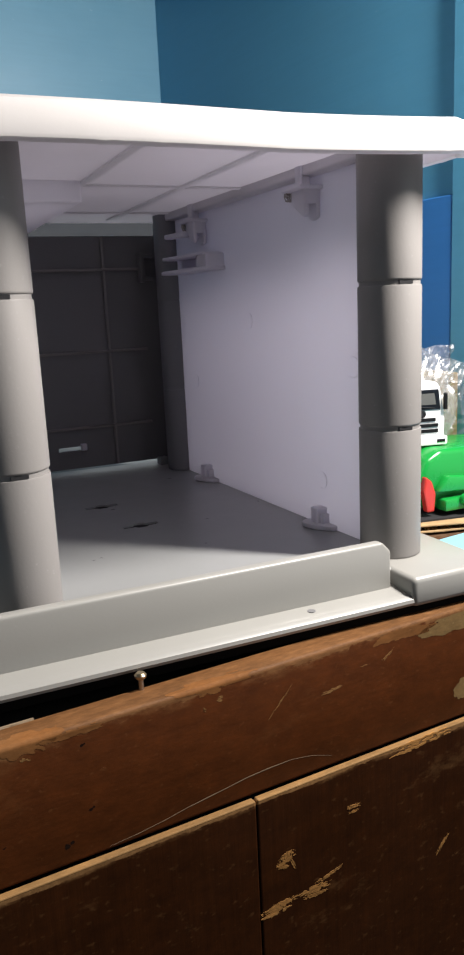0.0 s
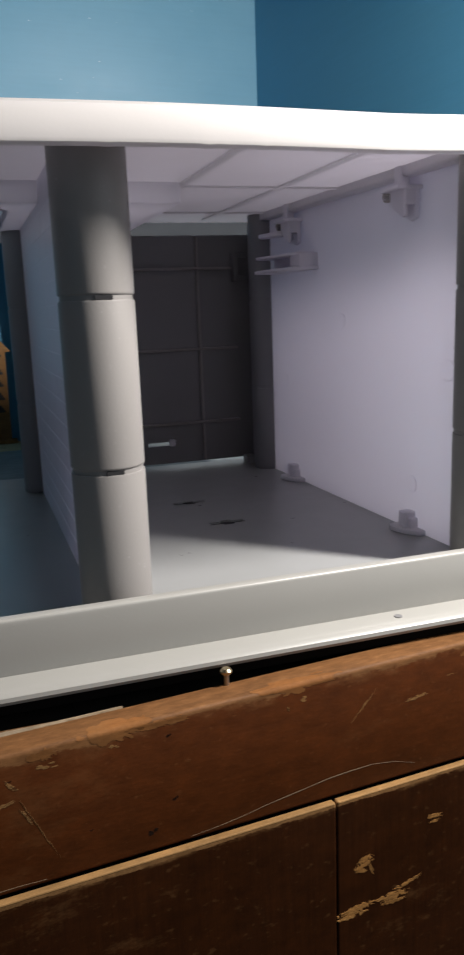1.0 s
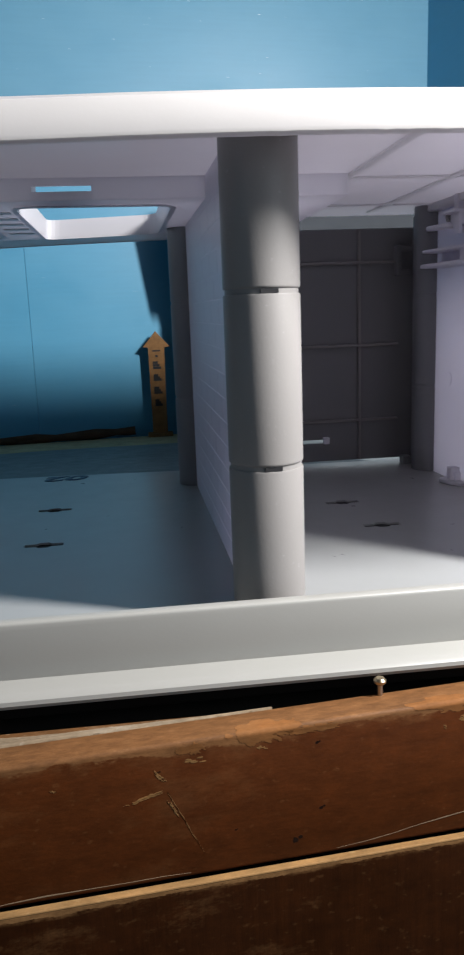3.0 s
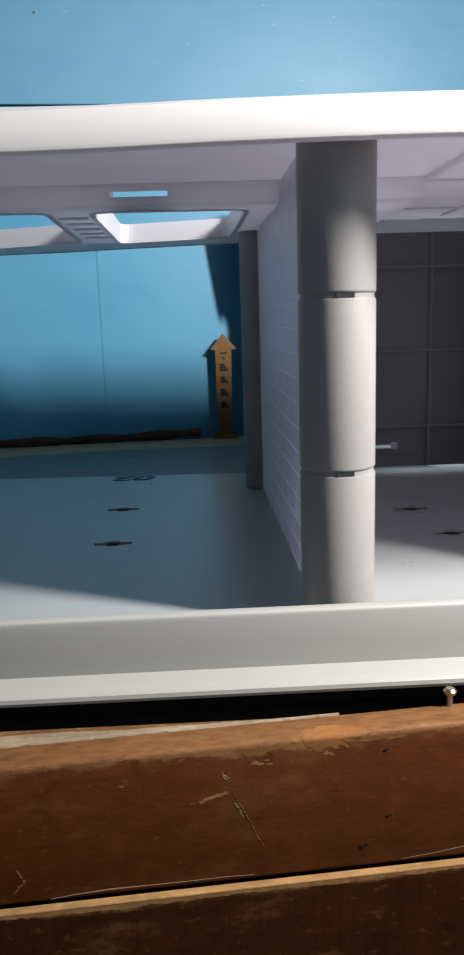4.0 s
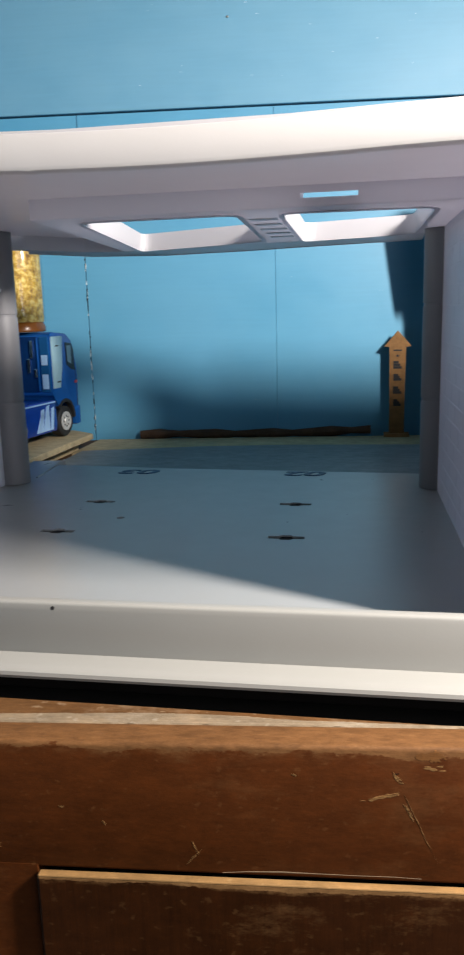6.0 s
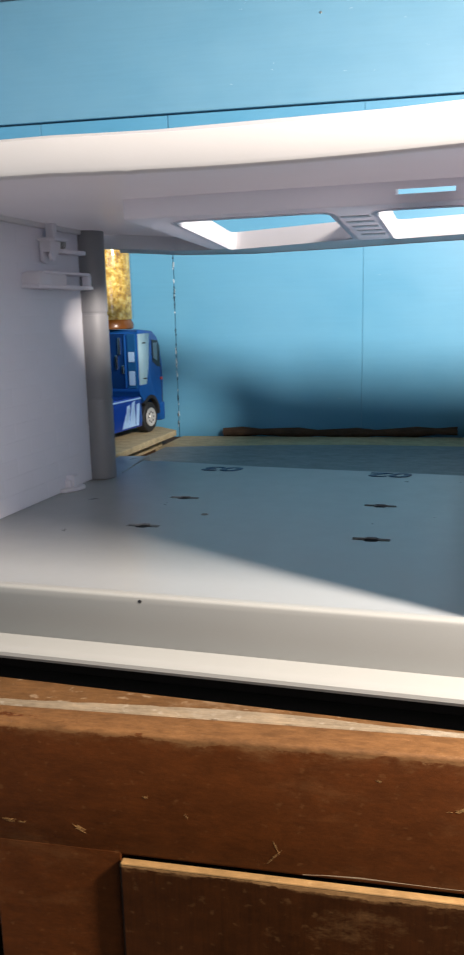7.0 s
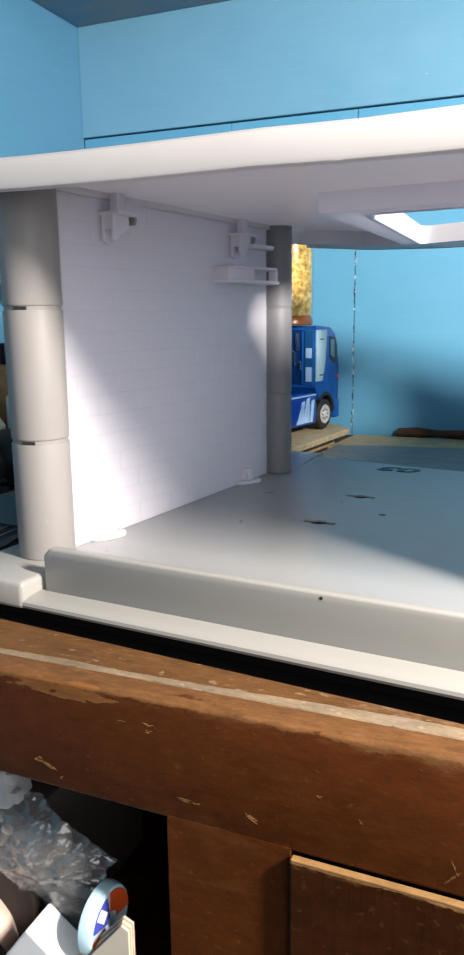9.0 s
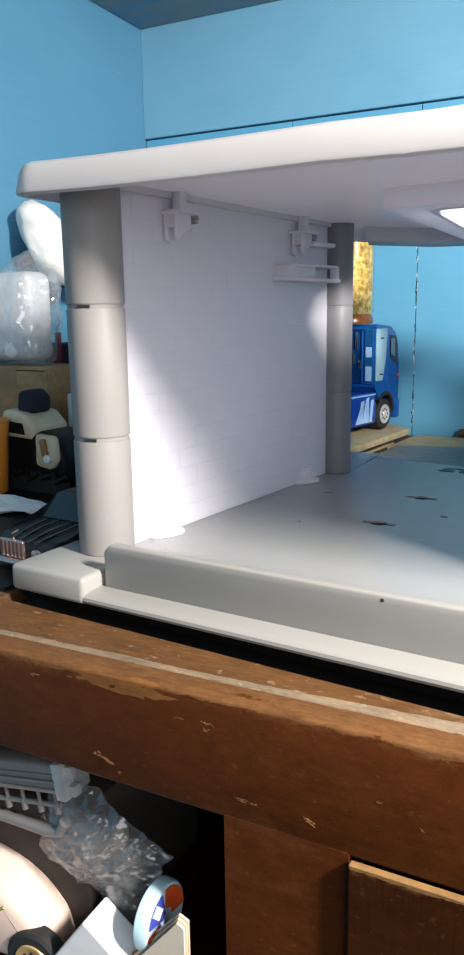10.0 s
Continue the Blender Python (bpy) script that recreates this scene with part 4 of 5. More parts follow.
def sheet_film(w, h, seed, amp):
    """A limp folded film panel, standing, with long creases and a torn outline."""
    bm = bmesh.new()
    n = 40
    grid = []
    for i in range(n + 1):
        row = []
        for j in range(n + 1):
            a, b = i / n - 0.5, j / n - 0.5
            edge = 1 + 0.10 * noise.noise((a * 7 + seed, b * 7, 1))
            x, z = a * w * edge, b * h * edge
            crease = abs(noise.noise((x * 0.55 + z * 0.3 + seed, z * 0.35, seed))) + 0.45 * abs(noise.noise((x * 1.5 - z * 0.7, z * 1.1 + seed, 4))) + 0.06 * abs(noise.noise((x * 3.5, z * 3.5 + seed, 2)))
            bulge = 0.8 * math.cos(a * math.pi) * math.cos(b * math.pi)
            row.append(bm.verts.new((x, -bulge + amp * (crease - 0.4), z)))
        grid.append(row)
    for i in range(n):
        for j in range(n):
            bm.faces.new((grid[i][j], grid[i + 1][j], grid[i + 1][j + 1], grid[i][j + 1]))
    return bm


def wheel(parent, x, y, z, r, w, rim_mat, out=-1):
    tyre = part("wheel", moved(lathe([(r * 0.62, -w / 2), (r * 0.9, -w / 2), (r, -w / 2 + 0.1), (r, w / 2 - 0.1), (r * 0.9, w / 2), (r * 0.62, w / 2)], 36), at(x, y, z, 90)), RUBBER, parent, "", True)
    part("rim", moved(lathe([(r * 0.64, w / 2 - 0.01), (r * 0.62, w / 2 + 0.06), (r * 0.52, w / 2 + 0.07), (r * 0.44, w / 2 + 0.02), (r * 0.24, w / 2 + 0.03), (r * 0.2, w / 2 + 0.10)], 28), at(x, y, z, 90)), rim_mat, tyre, "", True)
    for k in range(8):
        a = k * math.pi / 4
        part("hole", moved(lathe([(r * 0.07, 0), (r * 0.07, 0.03)], 8), at(x + r * 0.34 * math.cos(a), y - w / 2 - 0.02, z + r * 0.34 * math.sin(a), 90)), RUBBER, tyre)
    return tyre


# board behind the garage, raised deck, driftwood, wooden sign
grey_board = tagged(part("board", prism([(-30.6, 30.8), (-27.0, 28.9), (-1.7, 26.5), (26, 26.0), (26, 45.5), (-12, 44.6), (-20, 43.6), (-30.6, 41.1)], -1.5, -1.16, 0.03, 1), GREYWOOD), "weathered blue-grey board lying on the chest behind the toy garage", "board")
tagged(part("board", prism([(-31.4, 40.6), (26, 44.3), (26, 53.4), (-31.4, 48.4)], -1.5, -1.3), TAN), "tan wooden strip along the blue wall", "board")
deck = tagged(part("board", join(prism([(-54, 30.4), (-30.95, 30.4), (-30.45, 43.9), (-33.0, 46.0), (-54, 46.0)], -0.55, 0.0, 0.06, 1), prism([(-54, 30.8), (-32.2, 30.8), (-31.7, 43.2), (-33.0, 45.0), (-54, 45.0)], -1.5, -0.55)), TAN), "tan wooden board under the blue toy truck", "board")
branch = tagged(part("driftwood", sweep([(-27.3 + k * 1.9, 49.1 + 0.16 * k + 0.12 * math.sin(k * 1.3), -0.93 + 0.05 * math.sin(k * 0.8) + 0.45 * max(0, (k - 8) / 4) ** 2 * 0.5) for k in range(13)],
                [0.42 + 0.12 * math.sin(k * 2.1) for k in range(13)], 10), TWIG, None, "", True), "dark dry stick lying along the wall", "stick")

sign = thing("wooden_sign", at(-0.0206, 0.504, -0.013), "small pointed wooden sign with dark brush lettering, by the wall", "sign")
part("post", side([(-0.72, 0.3), (0.72, 0.3), (0.72, 8.6), (1.3, 8.6), (0.0, 10.1), (-1.3, 8.6), (-0.72, 8.6)], -0.25, 0.25, 0.05, 1), SIGNWOOD, sign)
part("foot", box(-1.2, 1.2, -0.6, 0.6, 0, 0.35, 0.05), SIGNWOOD, sign)
for z, w, h in ((8.25, 0.8, 0.14), (7.75, 0.25, 0.2), (6.9, 0.8, 0.75), (5.7, 0.75, 0.6), (4.5, 0.8, 0.7), (3.3, 0.7, 0.65)):      # one block of strokes for each character
    for k in range(3 if h > 0.3 else 1):
        part("lettering", box(-w / 2, w / 2 - 0.15 * k, -0.28, -0.24, z - h / 2 + k * h / 3, z - h / 2 + k * h / 3 + min(h, 0.23)), RUBBER, sign)


def blue_truck(m):
    tr = thing("toy_truck", m, "shiny metallic blue toy truck with silver wheels, on a board", "toy truck")
    wx = -2.55
    arch = [(wx + 1.7 * math.cos(radians(a)), 1.6 + 1.85 * math.sin(radians(a))) for a in range(0, 141, 14)]
    inner = [(wx + 1.45 * math.cos(radians(a)), 1.55 + 1.6 * math.sin(radians(a))) for a in range(0, 141, 14)]
    cab = part("cab", side([(-0.15, 1.7), (0.0, 2.0), (0.02, 4.6), (-0.06, 6.0), (-0.3, 7.9), (-0.75, 8.7), (-1.7, 9.3), (-4.2, 9.5), (-4.6, 9.3), (-4.6, 4.0), (-4.4, 3.8)] + arch[::-1], -3, 3, 0.14), BLUECAR, tr, "", True)
    part("arch_liner", side(arch[::-1] + inner, -3.06, -2.6), RUBBER, cab, "black wheel arch")
    part("window", side([(-0.4, 5.9), (-1.0, 6.0), (-1.9, 6.5), (-1.95, 8.5), (-0.85, 8.4), (-0.5, 7.8)], -3.05, -2.9, 0.03, 1), GLASS_D, cab, "dark side window")
    part("window_interior", side([(-1.0, 6.5), (-1.75, 6.8), (-1.8, 8.2), (-1.05, 8.2)], -3.07, -3.0), flat("pale_interior", (0.30, 0.40, 0.45), 0.2), cab, "pale interior seen through the window")
    part("door_seam", side([(-0.25, 2.6), (-0.2, 2.6), (-0.3, 6.0), (-0.35, 6.0)], -3.03, -2.95), RUBBER, cab)
    part("fairing", side([(-4.5, 4.5), (-3.3, 4.5), (-2.75, 6.4), (-2.5, 9.1), (-4.5, 9.1)], -3.1, -2.9, 0.08), flat("pale_blue_panel", (0.36, 0.55, 0.62), 0.3, 0.0), cab, "pale reflective corner fairing", True)
    for z in (5.0, 8.2):
        part("fairing_slot", box(-3.9, -3.3, -3.12, -3.05, z, z + 0.12), RUBBER, cab)
    part("rear_panel", box(-4.72, -4.58, -2.85, -1.95, 4.2, 9.1, 0.05, 1), flat("mid_blue_panel", (0.02, 0.17, 0.46), 0.1, 0.5), cab, "mirror-bright blue rear strip")
    part("rear_panel", box(-4.70, -4.58, -1.8, 2.8, 4.2, 9.1, 0.05, 1), flat("deep_blue_panel", (0.008, 0.06, 0.24), 0.1, 0.5), cab)
    for z, h in ((4.5, 1.3), (6.6, 0.9)):
        part("vent", box(-4.78, -4.7, -2.7, -2.1, z, z + h, 0.03, 1), PALEBLUE, cab)
    for y, z, h in ((-1.25, 7.2, 1.6), (-1.55, 5.5, 0.8), (-0.9, 5.9, 1.3)):
        part("handle", box(-4.9, -4.68, y - 0.14, y + 0.14, z, z + h, 0.06), CHROME, cab)
    part("rear_post", box(-4.85, -4.68, -1.85, -1.7, 4.3, 9.0, 0.04, 1), BLUECAR, cab)
    part("windscreen", moved(box(-0.05, 0.05, -2.6, 2.6, -1.2, 1.2, 0.02, 1), at(-0.13, 0, 7.2, 0, -4)), GLASS_D, cab)
    part("bumper", box(-0.75, 0.3, -3.05, 3.0, 0.8, 2.6, 0.2), BLUECAR, tr, "", True)
    part("marker", box(-0.5, -0.15, -3.08, -2.95, 4.7, 4.95), REDP, tr, "red side marker")
    skirt = part("side_skirt", side([(-11, 0.75), (-4.35, 0.75), (-4.2, 1.3), (-4.3, 3.3), (-4.5, 3.55), (-11, 3.55)], -3.0, 2.95, 0.12), flat("royal_blue_paint", (0.008, 0.055, 0.36), 0.14, 0.3), tr, "royal blue skirt with pale stripes", True)
    for k in range(5):
        part("stripe", side([(-7.9 + k * 0.6, 0.95), (-7.3 + k * 0.56, 0.95), (-6.4 + k * 0.42 - 0.5 * (k % 2), 2.7 + 0.25 * (k % 3)), (-6.9 + k * 0.42 - 0.5 * (k % 2), 2.6 + 0.25 * (k % 3))], -3.04, -2.9), PALEBLUE, skirt)
    part("skirt_trim", box(-10.9, -4.45, -3.05, -2.9, 3.3, 3.42), PALEBLUE, skirt)
    part("chassis", box(-12.5, -3, -1.6, 1.6, 1.2, 2.4, 0.1), RUBBER, tr)
    for x in (wx, -10.2):
        for y in (-2.4, 2.4):
            wheel(tr, x, y, 1.38, 1.38, 1.1, flat("silver_rim", (0.62, 0.61, 0.58), 0.4, 0.3) if y < 0 and x == wx else SILVER)
    return tr


blue_truck(pose(-0.349, 0.4497, 0.001, 0, 0, 83))
jar = thing("jar", at(-0.356, 0.415, 0.0962), "clear jar of gold flakes with an amber base", "jar")
part("base", lathe([(2.0, 0), (2.1, 0.1), (2.1, 0.45), (1.9, 0.85)], 40), AMBER, jar, "", True)
m_gold, nt, b = nodes_of("gold_flakes", 0.45, 0.35)
nt.links.new(ramp(nt, noise_of(nt, coords(nt), 220, 6, 0.7), [(0.35, (0.25, 0.11, 0.01)), (0.5, (0.7, 0.42, 0.05)), (0.62, (0.95, 0.75, 0.25))]), b.inputs["Base Color"])
bump(nt, b, noise_of(nt, coords(nt), 400, 4), 0.8, 0.002)
part("filling", lathe([(1.95, 0.86), (1.98, 1.2), (1.98, 9.5), (1.8, 9.8)], 40), m_gold, jar, "gold flakes", True)
part("lid", lathe([(2.15, 9.9), (2.2, 10.0), (2.2, 11.0), (2.0, 11.2)], 40), AMBER, jar, "", True)
glass = part("glass", lathe([(2.12, 0.86), (2.15, 1.0), (2.15, 9.7), (2.1, 9.88)], 40), clear_film("jar_glass", cover=0.1, rough=0.05, gloss=0.85), jar, "clear wall", True)

# right of the garage
# the dark shadow below the vehicle, built as a black sheet
tagged(part("shadow_sheet", prism([(18.6, 6.2), (29.5, 4.2), (29.8, 9), (19, 12)], -1.5, -0.85, 0.04, 1), flat("shadow_black", (0.012, 0.012, 0.013), 0.9)), "black sheet under the green toy vehicle, in place of its shadow", "foam sheet")
card_a = thing("cardboard", at(0.186, 0.0575, -0.0135, 0, 0, -15.5), "torn strip of corrugated brown cardboard on the chest", "cardboard")
part("liner", prism([(0, 0), (2.4, 0.06), (5.2, -0.05), (9.0, 0), (9.0, 1.5), (0, 1.4)], 0.30, 0.36), CARD, card_a)
part("liner", prism([(0, 0.1), (3.0, -0.08), (6.2, 0.08), (9.0, 0), (9.0, 1.5), (0, 1.4)], 0.0, 0.06), CARD, card_a)
bm = bmesh.new()
rows = [[bm.verts.new((k * 0.05, y, 0.18 + 0.11 * math.sin(k * 0.75))) for y in (0.1 + 0.05 * noise.noise((k * 0.3, 2, 0)), 1.4)] for k in range(180)]
for a, b in zip(rows, rows[1:]):
    bm.faces.new((a[0], b[0], b[1], a[1]))
bmesh.ops.solidify(bm, geom=bm.faces[:], thickness=0.03)
part("fluting", bm, CARD, card_a, "wavy inner layer")
tagged(part("sheet", prism([(18.3, -2.0), (29, -3.0), (29.5, 5.2), (18.4, 3.6)], -1.48, -1.38), flat("light_blue_sheet", (0.25, 0.55, 0.72), 0.4)), "light blue plastic sheet on the chest top", "sheet")
tank = thing("toy_vehicle", at(0.2135, 0.062, -0.0085), "green plastic toy vehicle with a red side", "toy vehicle")
part("body", side([(0.3, 0.3), (7.2, 0.3), (7.4, 2.2), (6.0, 3.3), (1.2, 3.45), (0.3, 3.0), (-0.2, 2.0)], 0, 4.0, 0.3, 3), GREEN, tank, "", True)
part("hood", side([(0.7, 1.3), (7.0, 0.9), (7.0, 1.5), (1.4, 2.1)], -0.5, 0.1, 0.15), GREEN, tank, "", True)
part("bumper", box(1.0, 7.3, -0.7, 0.3, 0.25, 0.9, 0.15), GREEN, tank, "", True)
part("peg", moved(lathe([(0.32, 0), (0.32, 0.3), (0.25, 0.38)], 16), at(2.2, -0.68, 0.8, 90)), GREEN, tank, "", True)
part("side_plate", side([(0.15, 0.25), (0.62, 0.25), (0.7, 1.2), (0.45, 1.9), (0.05, 2.2), (-0.1, 1.4)], -0.3, 0.1, 0.1), REDP, tank, "red plastic side plate")
rig = thing("toy_truck", at(0.2265, 0.088, 0.0262, 0, 0, -12), "white toy truck with black grille in clear film", "toy truck")
part("cab", side([(-1.3, 0), (1.3, 0), (1.32, 1.4), (1.2, 2.0), (1.05, 3.1), (0.8, 3.4), (-0.8, 3.4), (-1.05, 3.1), (-1.2, 2.0), (-1.32, 1.4)], -1.3, 1.6, 0.12), plastic("white_car_paint", (0.75, 0.75, 0.74), 0.2, 0.03), rig, "", True)
screen = part("windscreen", side([(-1.05, 1.9), (1.05, 1.9), (0.92, 3.0), (-0.92, 3.0)], -1.36, -1.2, 0.05), GLASS_D, rig)
part("interior", side([(-0.75, 2.2), (0.75, 2.2), (0.66, 2.8), (-0.66, 2.8)], -1.375, -1.34), flat("grey_interior", (0.10, 0.10, 0.095), 0.25), screen, "grey interior behind the glass")
part("wiper", moved(box(-0.7, 0.7, -1.40, -1.37, -0.02, 0.02), at(0, 0, 2.08, 0, 6)), RUBBER, screen)
for x in (-1.25, 1.25):
    part("mirror", box(x - 0.1, x + 0.1, -1.55, -1.35, 1.9, 2.8, 0.05), BLACK, rig, "black door mirror")
for k, w in enumerate((0.9, 0.9, 0.75)):
    part("grille_bar", box(-w, w, -1.36, -1.25, 0.7 + 0.3 * k, 0.88 + 0.3 * k), BLACK, rig)
part("badge", moved(lathe([(0.2, 0), (0.2, 0.05)], 16), at(0, -1.3, 1.72, 90)), CHROME, rig)
part("bumper", box(-1.4, 1.4, -1.5, -1.1, 0.02, 0.5, 0.1), PAPER, rig, "", True)
for x in (-1.0, 1.0):
    part("headlight", box(x - 0.25, x + 0.25, -1.53, -1.3, 0.15, 0.38, 0.04), CHROME, rig)
film = tagged(part("plastic_film", join(moved(sheet_film(5.0, 5.6, 3.1, 0.8), at(0.6, 0.4, 0)), moved(sheet_film(3.6, 4.2, 7.7, 0.9), at(1.2, -0.8, -0.6, 0, 0, 30)), moved(sheet_film(4.2, 5.0, 5.3, 0.9), at(2.6, 0.9, -0.4, 0, 20, -15))), FILM_SOFT), "crumpled clear plastic film round the toy truck", "plastic film")
film.matrix_world = at(0.231, 0.095, 0.048)
# darker copy of the cardboard: the shade by the wall is in its colour
tagged(part("cardboard_box", box(25.6, 29.0, 12.5, 19, -1.5, 5.8, 0.1), varnished("shaded_card", (0.10, 0.07, 0.035), (0.17, 0.125, 0.065), (0.24, 0.19, 0.11), None, (6, 6, 40), rough=0.8)), "plain brown cardboard box beside the wall", "box")

# left of the garage
DULL = flat("dull_chrome", (0.42, 0.34, 0.32), 0.25, 0.9)
car = thing("toy_car", pose(-0.3455, -0.008, -0.0130, 0, 0, 89) @ Matrix.Scale(0.88, 4), "glossy black toy car with chrome bumper", "toy car")
part("body", side([(0, 0.5), (0.2, 1.2), (1.6, 1.55), (4.2, 1.75), (5.6, 3.0), (8.2, 3.1), (9.6, 2.0), (11.6, 1.8), (11.9, 0.6)], -2.4, 2.4, 0.35, 3), BLACK, car, "", True)
part("windscreen", moved(box(-0.95, 0.95, -1.9, 1.9, -0.03, 0.03), at(4.85, 0, 2.45, 0, -41)), GLASS_D, car)
part("bumper", sweep([(0.3, -2.5, 0.6), (-0.25, -2.0, 0.6), (-0.35, 0, 0.6), (-0.25, 2.0, 0.6), (0.3, 2.5, 0.6)], 0.2), DULL, car, "chrome bumper", True)
part("grille", join(box(-0.15, 0.1, -0.9, 0.9, 0.7, 1.75, 0.08), *[box(-0.2, 0.0, y - 0.04, y + 0.04, 0.8, 1.65) for y in (-0.6, -0.3, 0, 0.3, 0.6)]), DULL, car, "chrome radiator grille")
for y in (-1.3, -0.5, 0.5, 1.3):
    part("hood_line", sweep([(0.6, y * 0.75, 1.42), (2.5, y * 0.95, 1.72), (4.1, y, 1.82)], 0.05, 6), GLASS_D, car, "", True)
part("emblem", sweep([(0.1, 0, 1.75), (0.0, 0, 2.05), (0.5, 0.1, 2.1)], 0.06, 6), DULL, car, "", True)
for y in (-1.7, 1.7):
    part("headlight", moved(lathe([(0.34, 0), (0.36, 0.15), (0.2, 0.25)], 18), at(0.15, y, 1.0, 0, -90)), DULL, car, "", True)
for x in (2.2, 9.4):
    for y in (-2.2, 2.2):
        wheel(car, x, y, 0.75, 0.75, 0.6, DULL)
digger = thing("toy_digger", pose(-0.468, 0.14, -0.0145), "glossy black and cream toy digger on tracks", "toy digger")
for y in (-1.5, 1.5):
    part("track", side([(-2.9, 0.3), (-2.4, 0), (2.4, 0), (2.9, 0.4), (2.9, 1.3), (2.4, 1.6), (-2.4, 1.6), (-2.9, 1.3)], y - 0.55, y + 0.55, 0.2), RUBBER, digger)
part("body", side([(-3.3, 1.0), (3.2, 0.8), (3.4, 2.6), (2.7, 3.9), (0.8, 4.4), (-2.4, 4.3), (-3.4, 3.0)], -1.9, 1.9, 0.6, 4), BLACK, digger, "", True)
cover = part("engine_cover", side([(-2.9, 3.9), (0.5, 3.7), (0.9, 4.6), (-0.2, 5.6), (-2.3, 5.8)], -2.0, 1.4, 0.35, 3), CREAM, digger, "cream engine cover", True)
part("window", side([(-1.9, 4.2), (-0.1, 4.1), (-0.3, 4.9), (-1.6, 5.0)], -2.05, -1.9, 0.05), GLASS_D, cover, "dark window")
part("cab", side([(-1.5, 5.6), (0.2, 5.5), (0.3, 6.6), (-0.4, 7.2), (-1.3, 7.0)], -1.4, 0.4, 0.3, 3), CLOTH, digger, "dark cab", True)
plate = part("side_plate", side([(0.9, 2.1), (2.4, 1.9), (3.0, 2.5), (2.9, 4.2), (1.0, 4.3)], -2.2, -1.8, 0.3, 3), CREAM, digger, "cream side plate", True)
part("lever", moved(box(-0.25, 0.25, -0.2, 0.2, -0.6, 0.6, 0.12), at(1.9, -2.25, 3.4, 0, -12)), flat("brown_plastic", (0.28, 0.16, 0.06), 0.4), plate, "", True)
part("knob", moved(lathe([(0.28, 0), (0.3, 0.4), (0.2, 0.5)], 16), at(2.4, -2.2, 2.7, 90)), PAPER, plate, "", True)
for k in range(5):
    part("hose", sweep([(-2.8 + k * 1.3, -2.0, 1.7), (-2.3 + k * 1.3, -2.3, 1.1 + 0.2 * (k % 2)), (-1.7 + k * 1.3, -2.0, 1.5)], 0.2, 8), BLACK, digger, "", True)
paper = tagged(part("paper", moved(crumple(3.6, 1.6, 0.25, 0.4, 6.1, 4, 0.8, 0.3), at(-44.5, 7.2, -0.95, 0, 0, 15)), PAPER), "crumpled pale paper lying on the black tray", "paper")
loader = thing("toy_loader", pose(-0.472, 0.186, -0.0145, 0, 0, -30), "orange and white toy loader", "toy loader")
part("body", box(-2.2, 1.6, -1.5, 1.5, 0.9, 3.4, 0.3), ORANGE, loader, "", True)
part("cab", box(-1.1, 1.0, -1.2, 1.2, 3.4, 6.4, 0.3), PAPER, loader, "white cab", True)
part("beacon", box(-0.6, 0.5, -0.6, 0.5, 6.4, 7.2, 0.15), ORANGE, loader, "orange beacon", True)
part("boom", sweep([(0.9, -0.9, 3.2), (1.9, -1.2, 5.4), (2.5, -1.3, 4.2)], 0.35), ORANGE, loader, "orange boom", True)
for x in (-1.5, 1.2):
    for y in (-1.6, 1.6):
        wheel(loader, x, y, 1.0, 1.0, 0.8, CREAM)
tub = tagged(part("orange_cup", moved(lathe([(1.3, 0), (1.6, 4.2), (1.75, 5.0), (1.6, 5.05), (1.45, 4.6)], 28), at(-48.9, 10.2, -1.2)), ORANGE, None, "", True), "orange plastic cup standing on the chest", "cup")
tagged(part("tray", prism([(-56.5, -2.6), (-33.0, -2.9), (-33.0, 4.0), (-39.2, 21), (-56.5, 21)], -1.5, -1.3, 0.04, 1), BLACK), "flat glossy black plastic tray on the chest", "tray")
carton = tagged(part("cardboard_box", box(-57.5, -49.4, 16.8, 21.9, -1.5, 6.9, 0.1), CARD), "plain brown cardboard box against the wall", "box")
tagged(part("wooden_post", box(-53.3, -52.85, 21.93, 22.27, -1.5, 9.4, 0.06), flat("dull_red_plastic", (0.16, 0.035, 0.04), 0.5)), "dull red upright post on the chest", "post")
tagged(part("dark_box", box(-55, -44.5, 22.3, 27.8, -1.5, 8.5, 0.1), CLOTH), "plain dark box against the wall", "box")
bag = thing("plastic_bag", at(-0.538, 0.192, 0.109), "clear plastic bag with white stuffing on the box", "bag")
part("stuffing", box(-2.9, 2.0, -1.4, 1.4, -3.6, 3.2, 0.8, 4), PAPER, bag, "white stuffing", True)
part("film", crumple(3.5, 2.1, 4.2, 0.9, 1.7, 5, 0.6, 0.0), FILM, bag, "clear film", True)
tagged(part("dark_cloth", moved(crumple(3.2, 2.4, 2.9, 0.7, 5.5, 4, 0.4), at(-56.6, 29.0, 16.0)), CLOTH, None, "", True), "bundle of dark cloth lying on the bag", "cloth")
roll = tagged(part("plush_roll", moved(crumple(2.0, 1.9, 4.3, 0.35, 9.2, 4, 0.7), at(-55.6, 24.6, 16.6, 0, -36, 12)), PLUSH, None, "", True), "rolled white plush fabric leaning on the bag", "fabric")

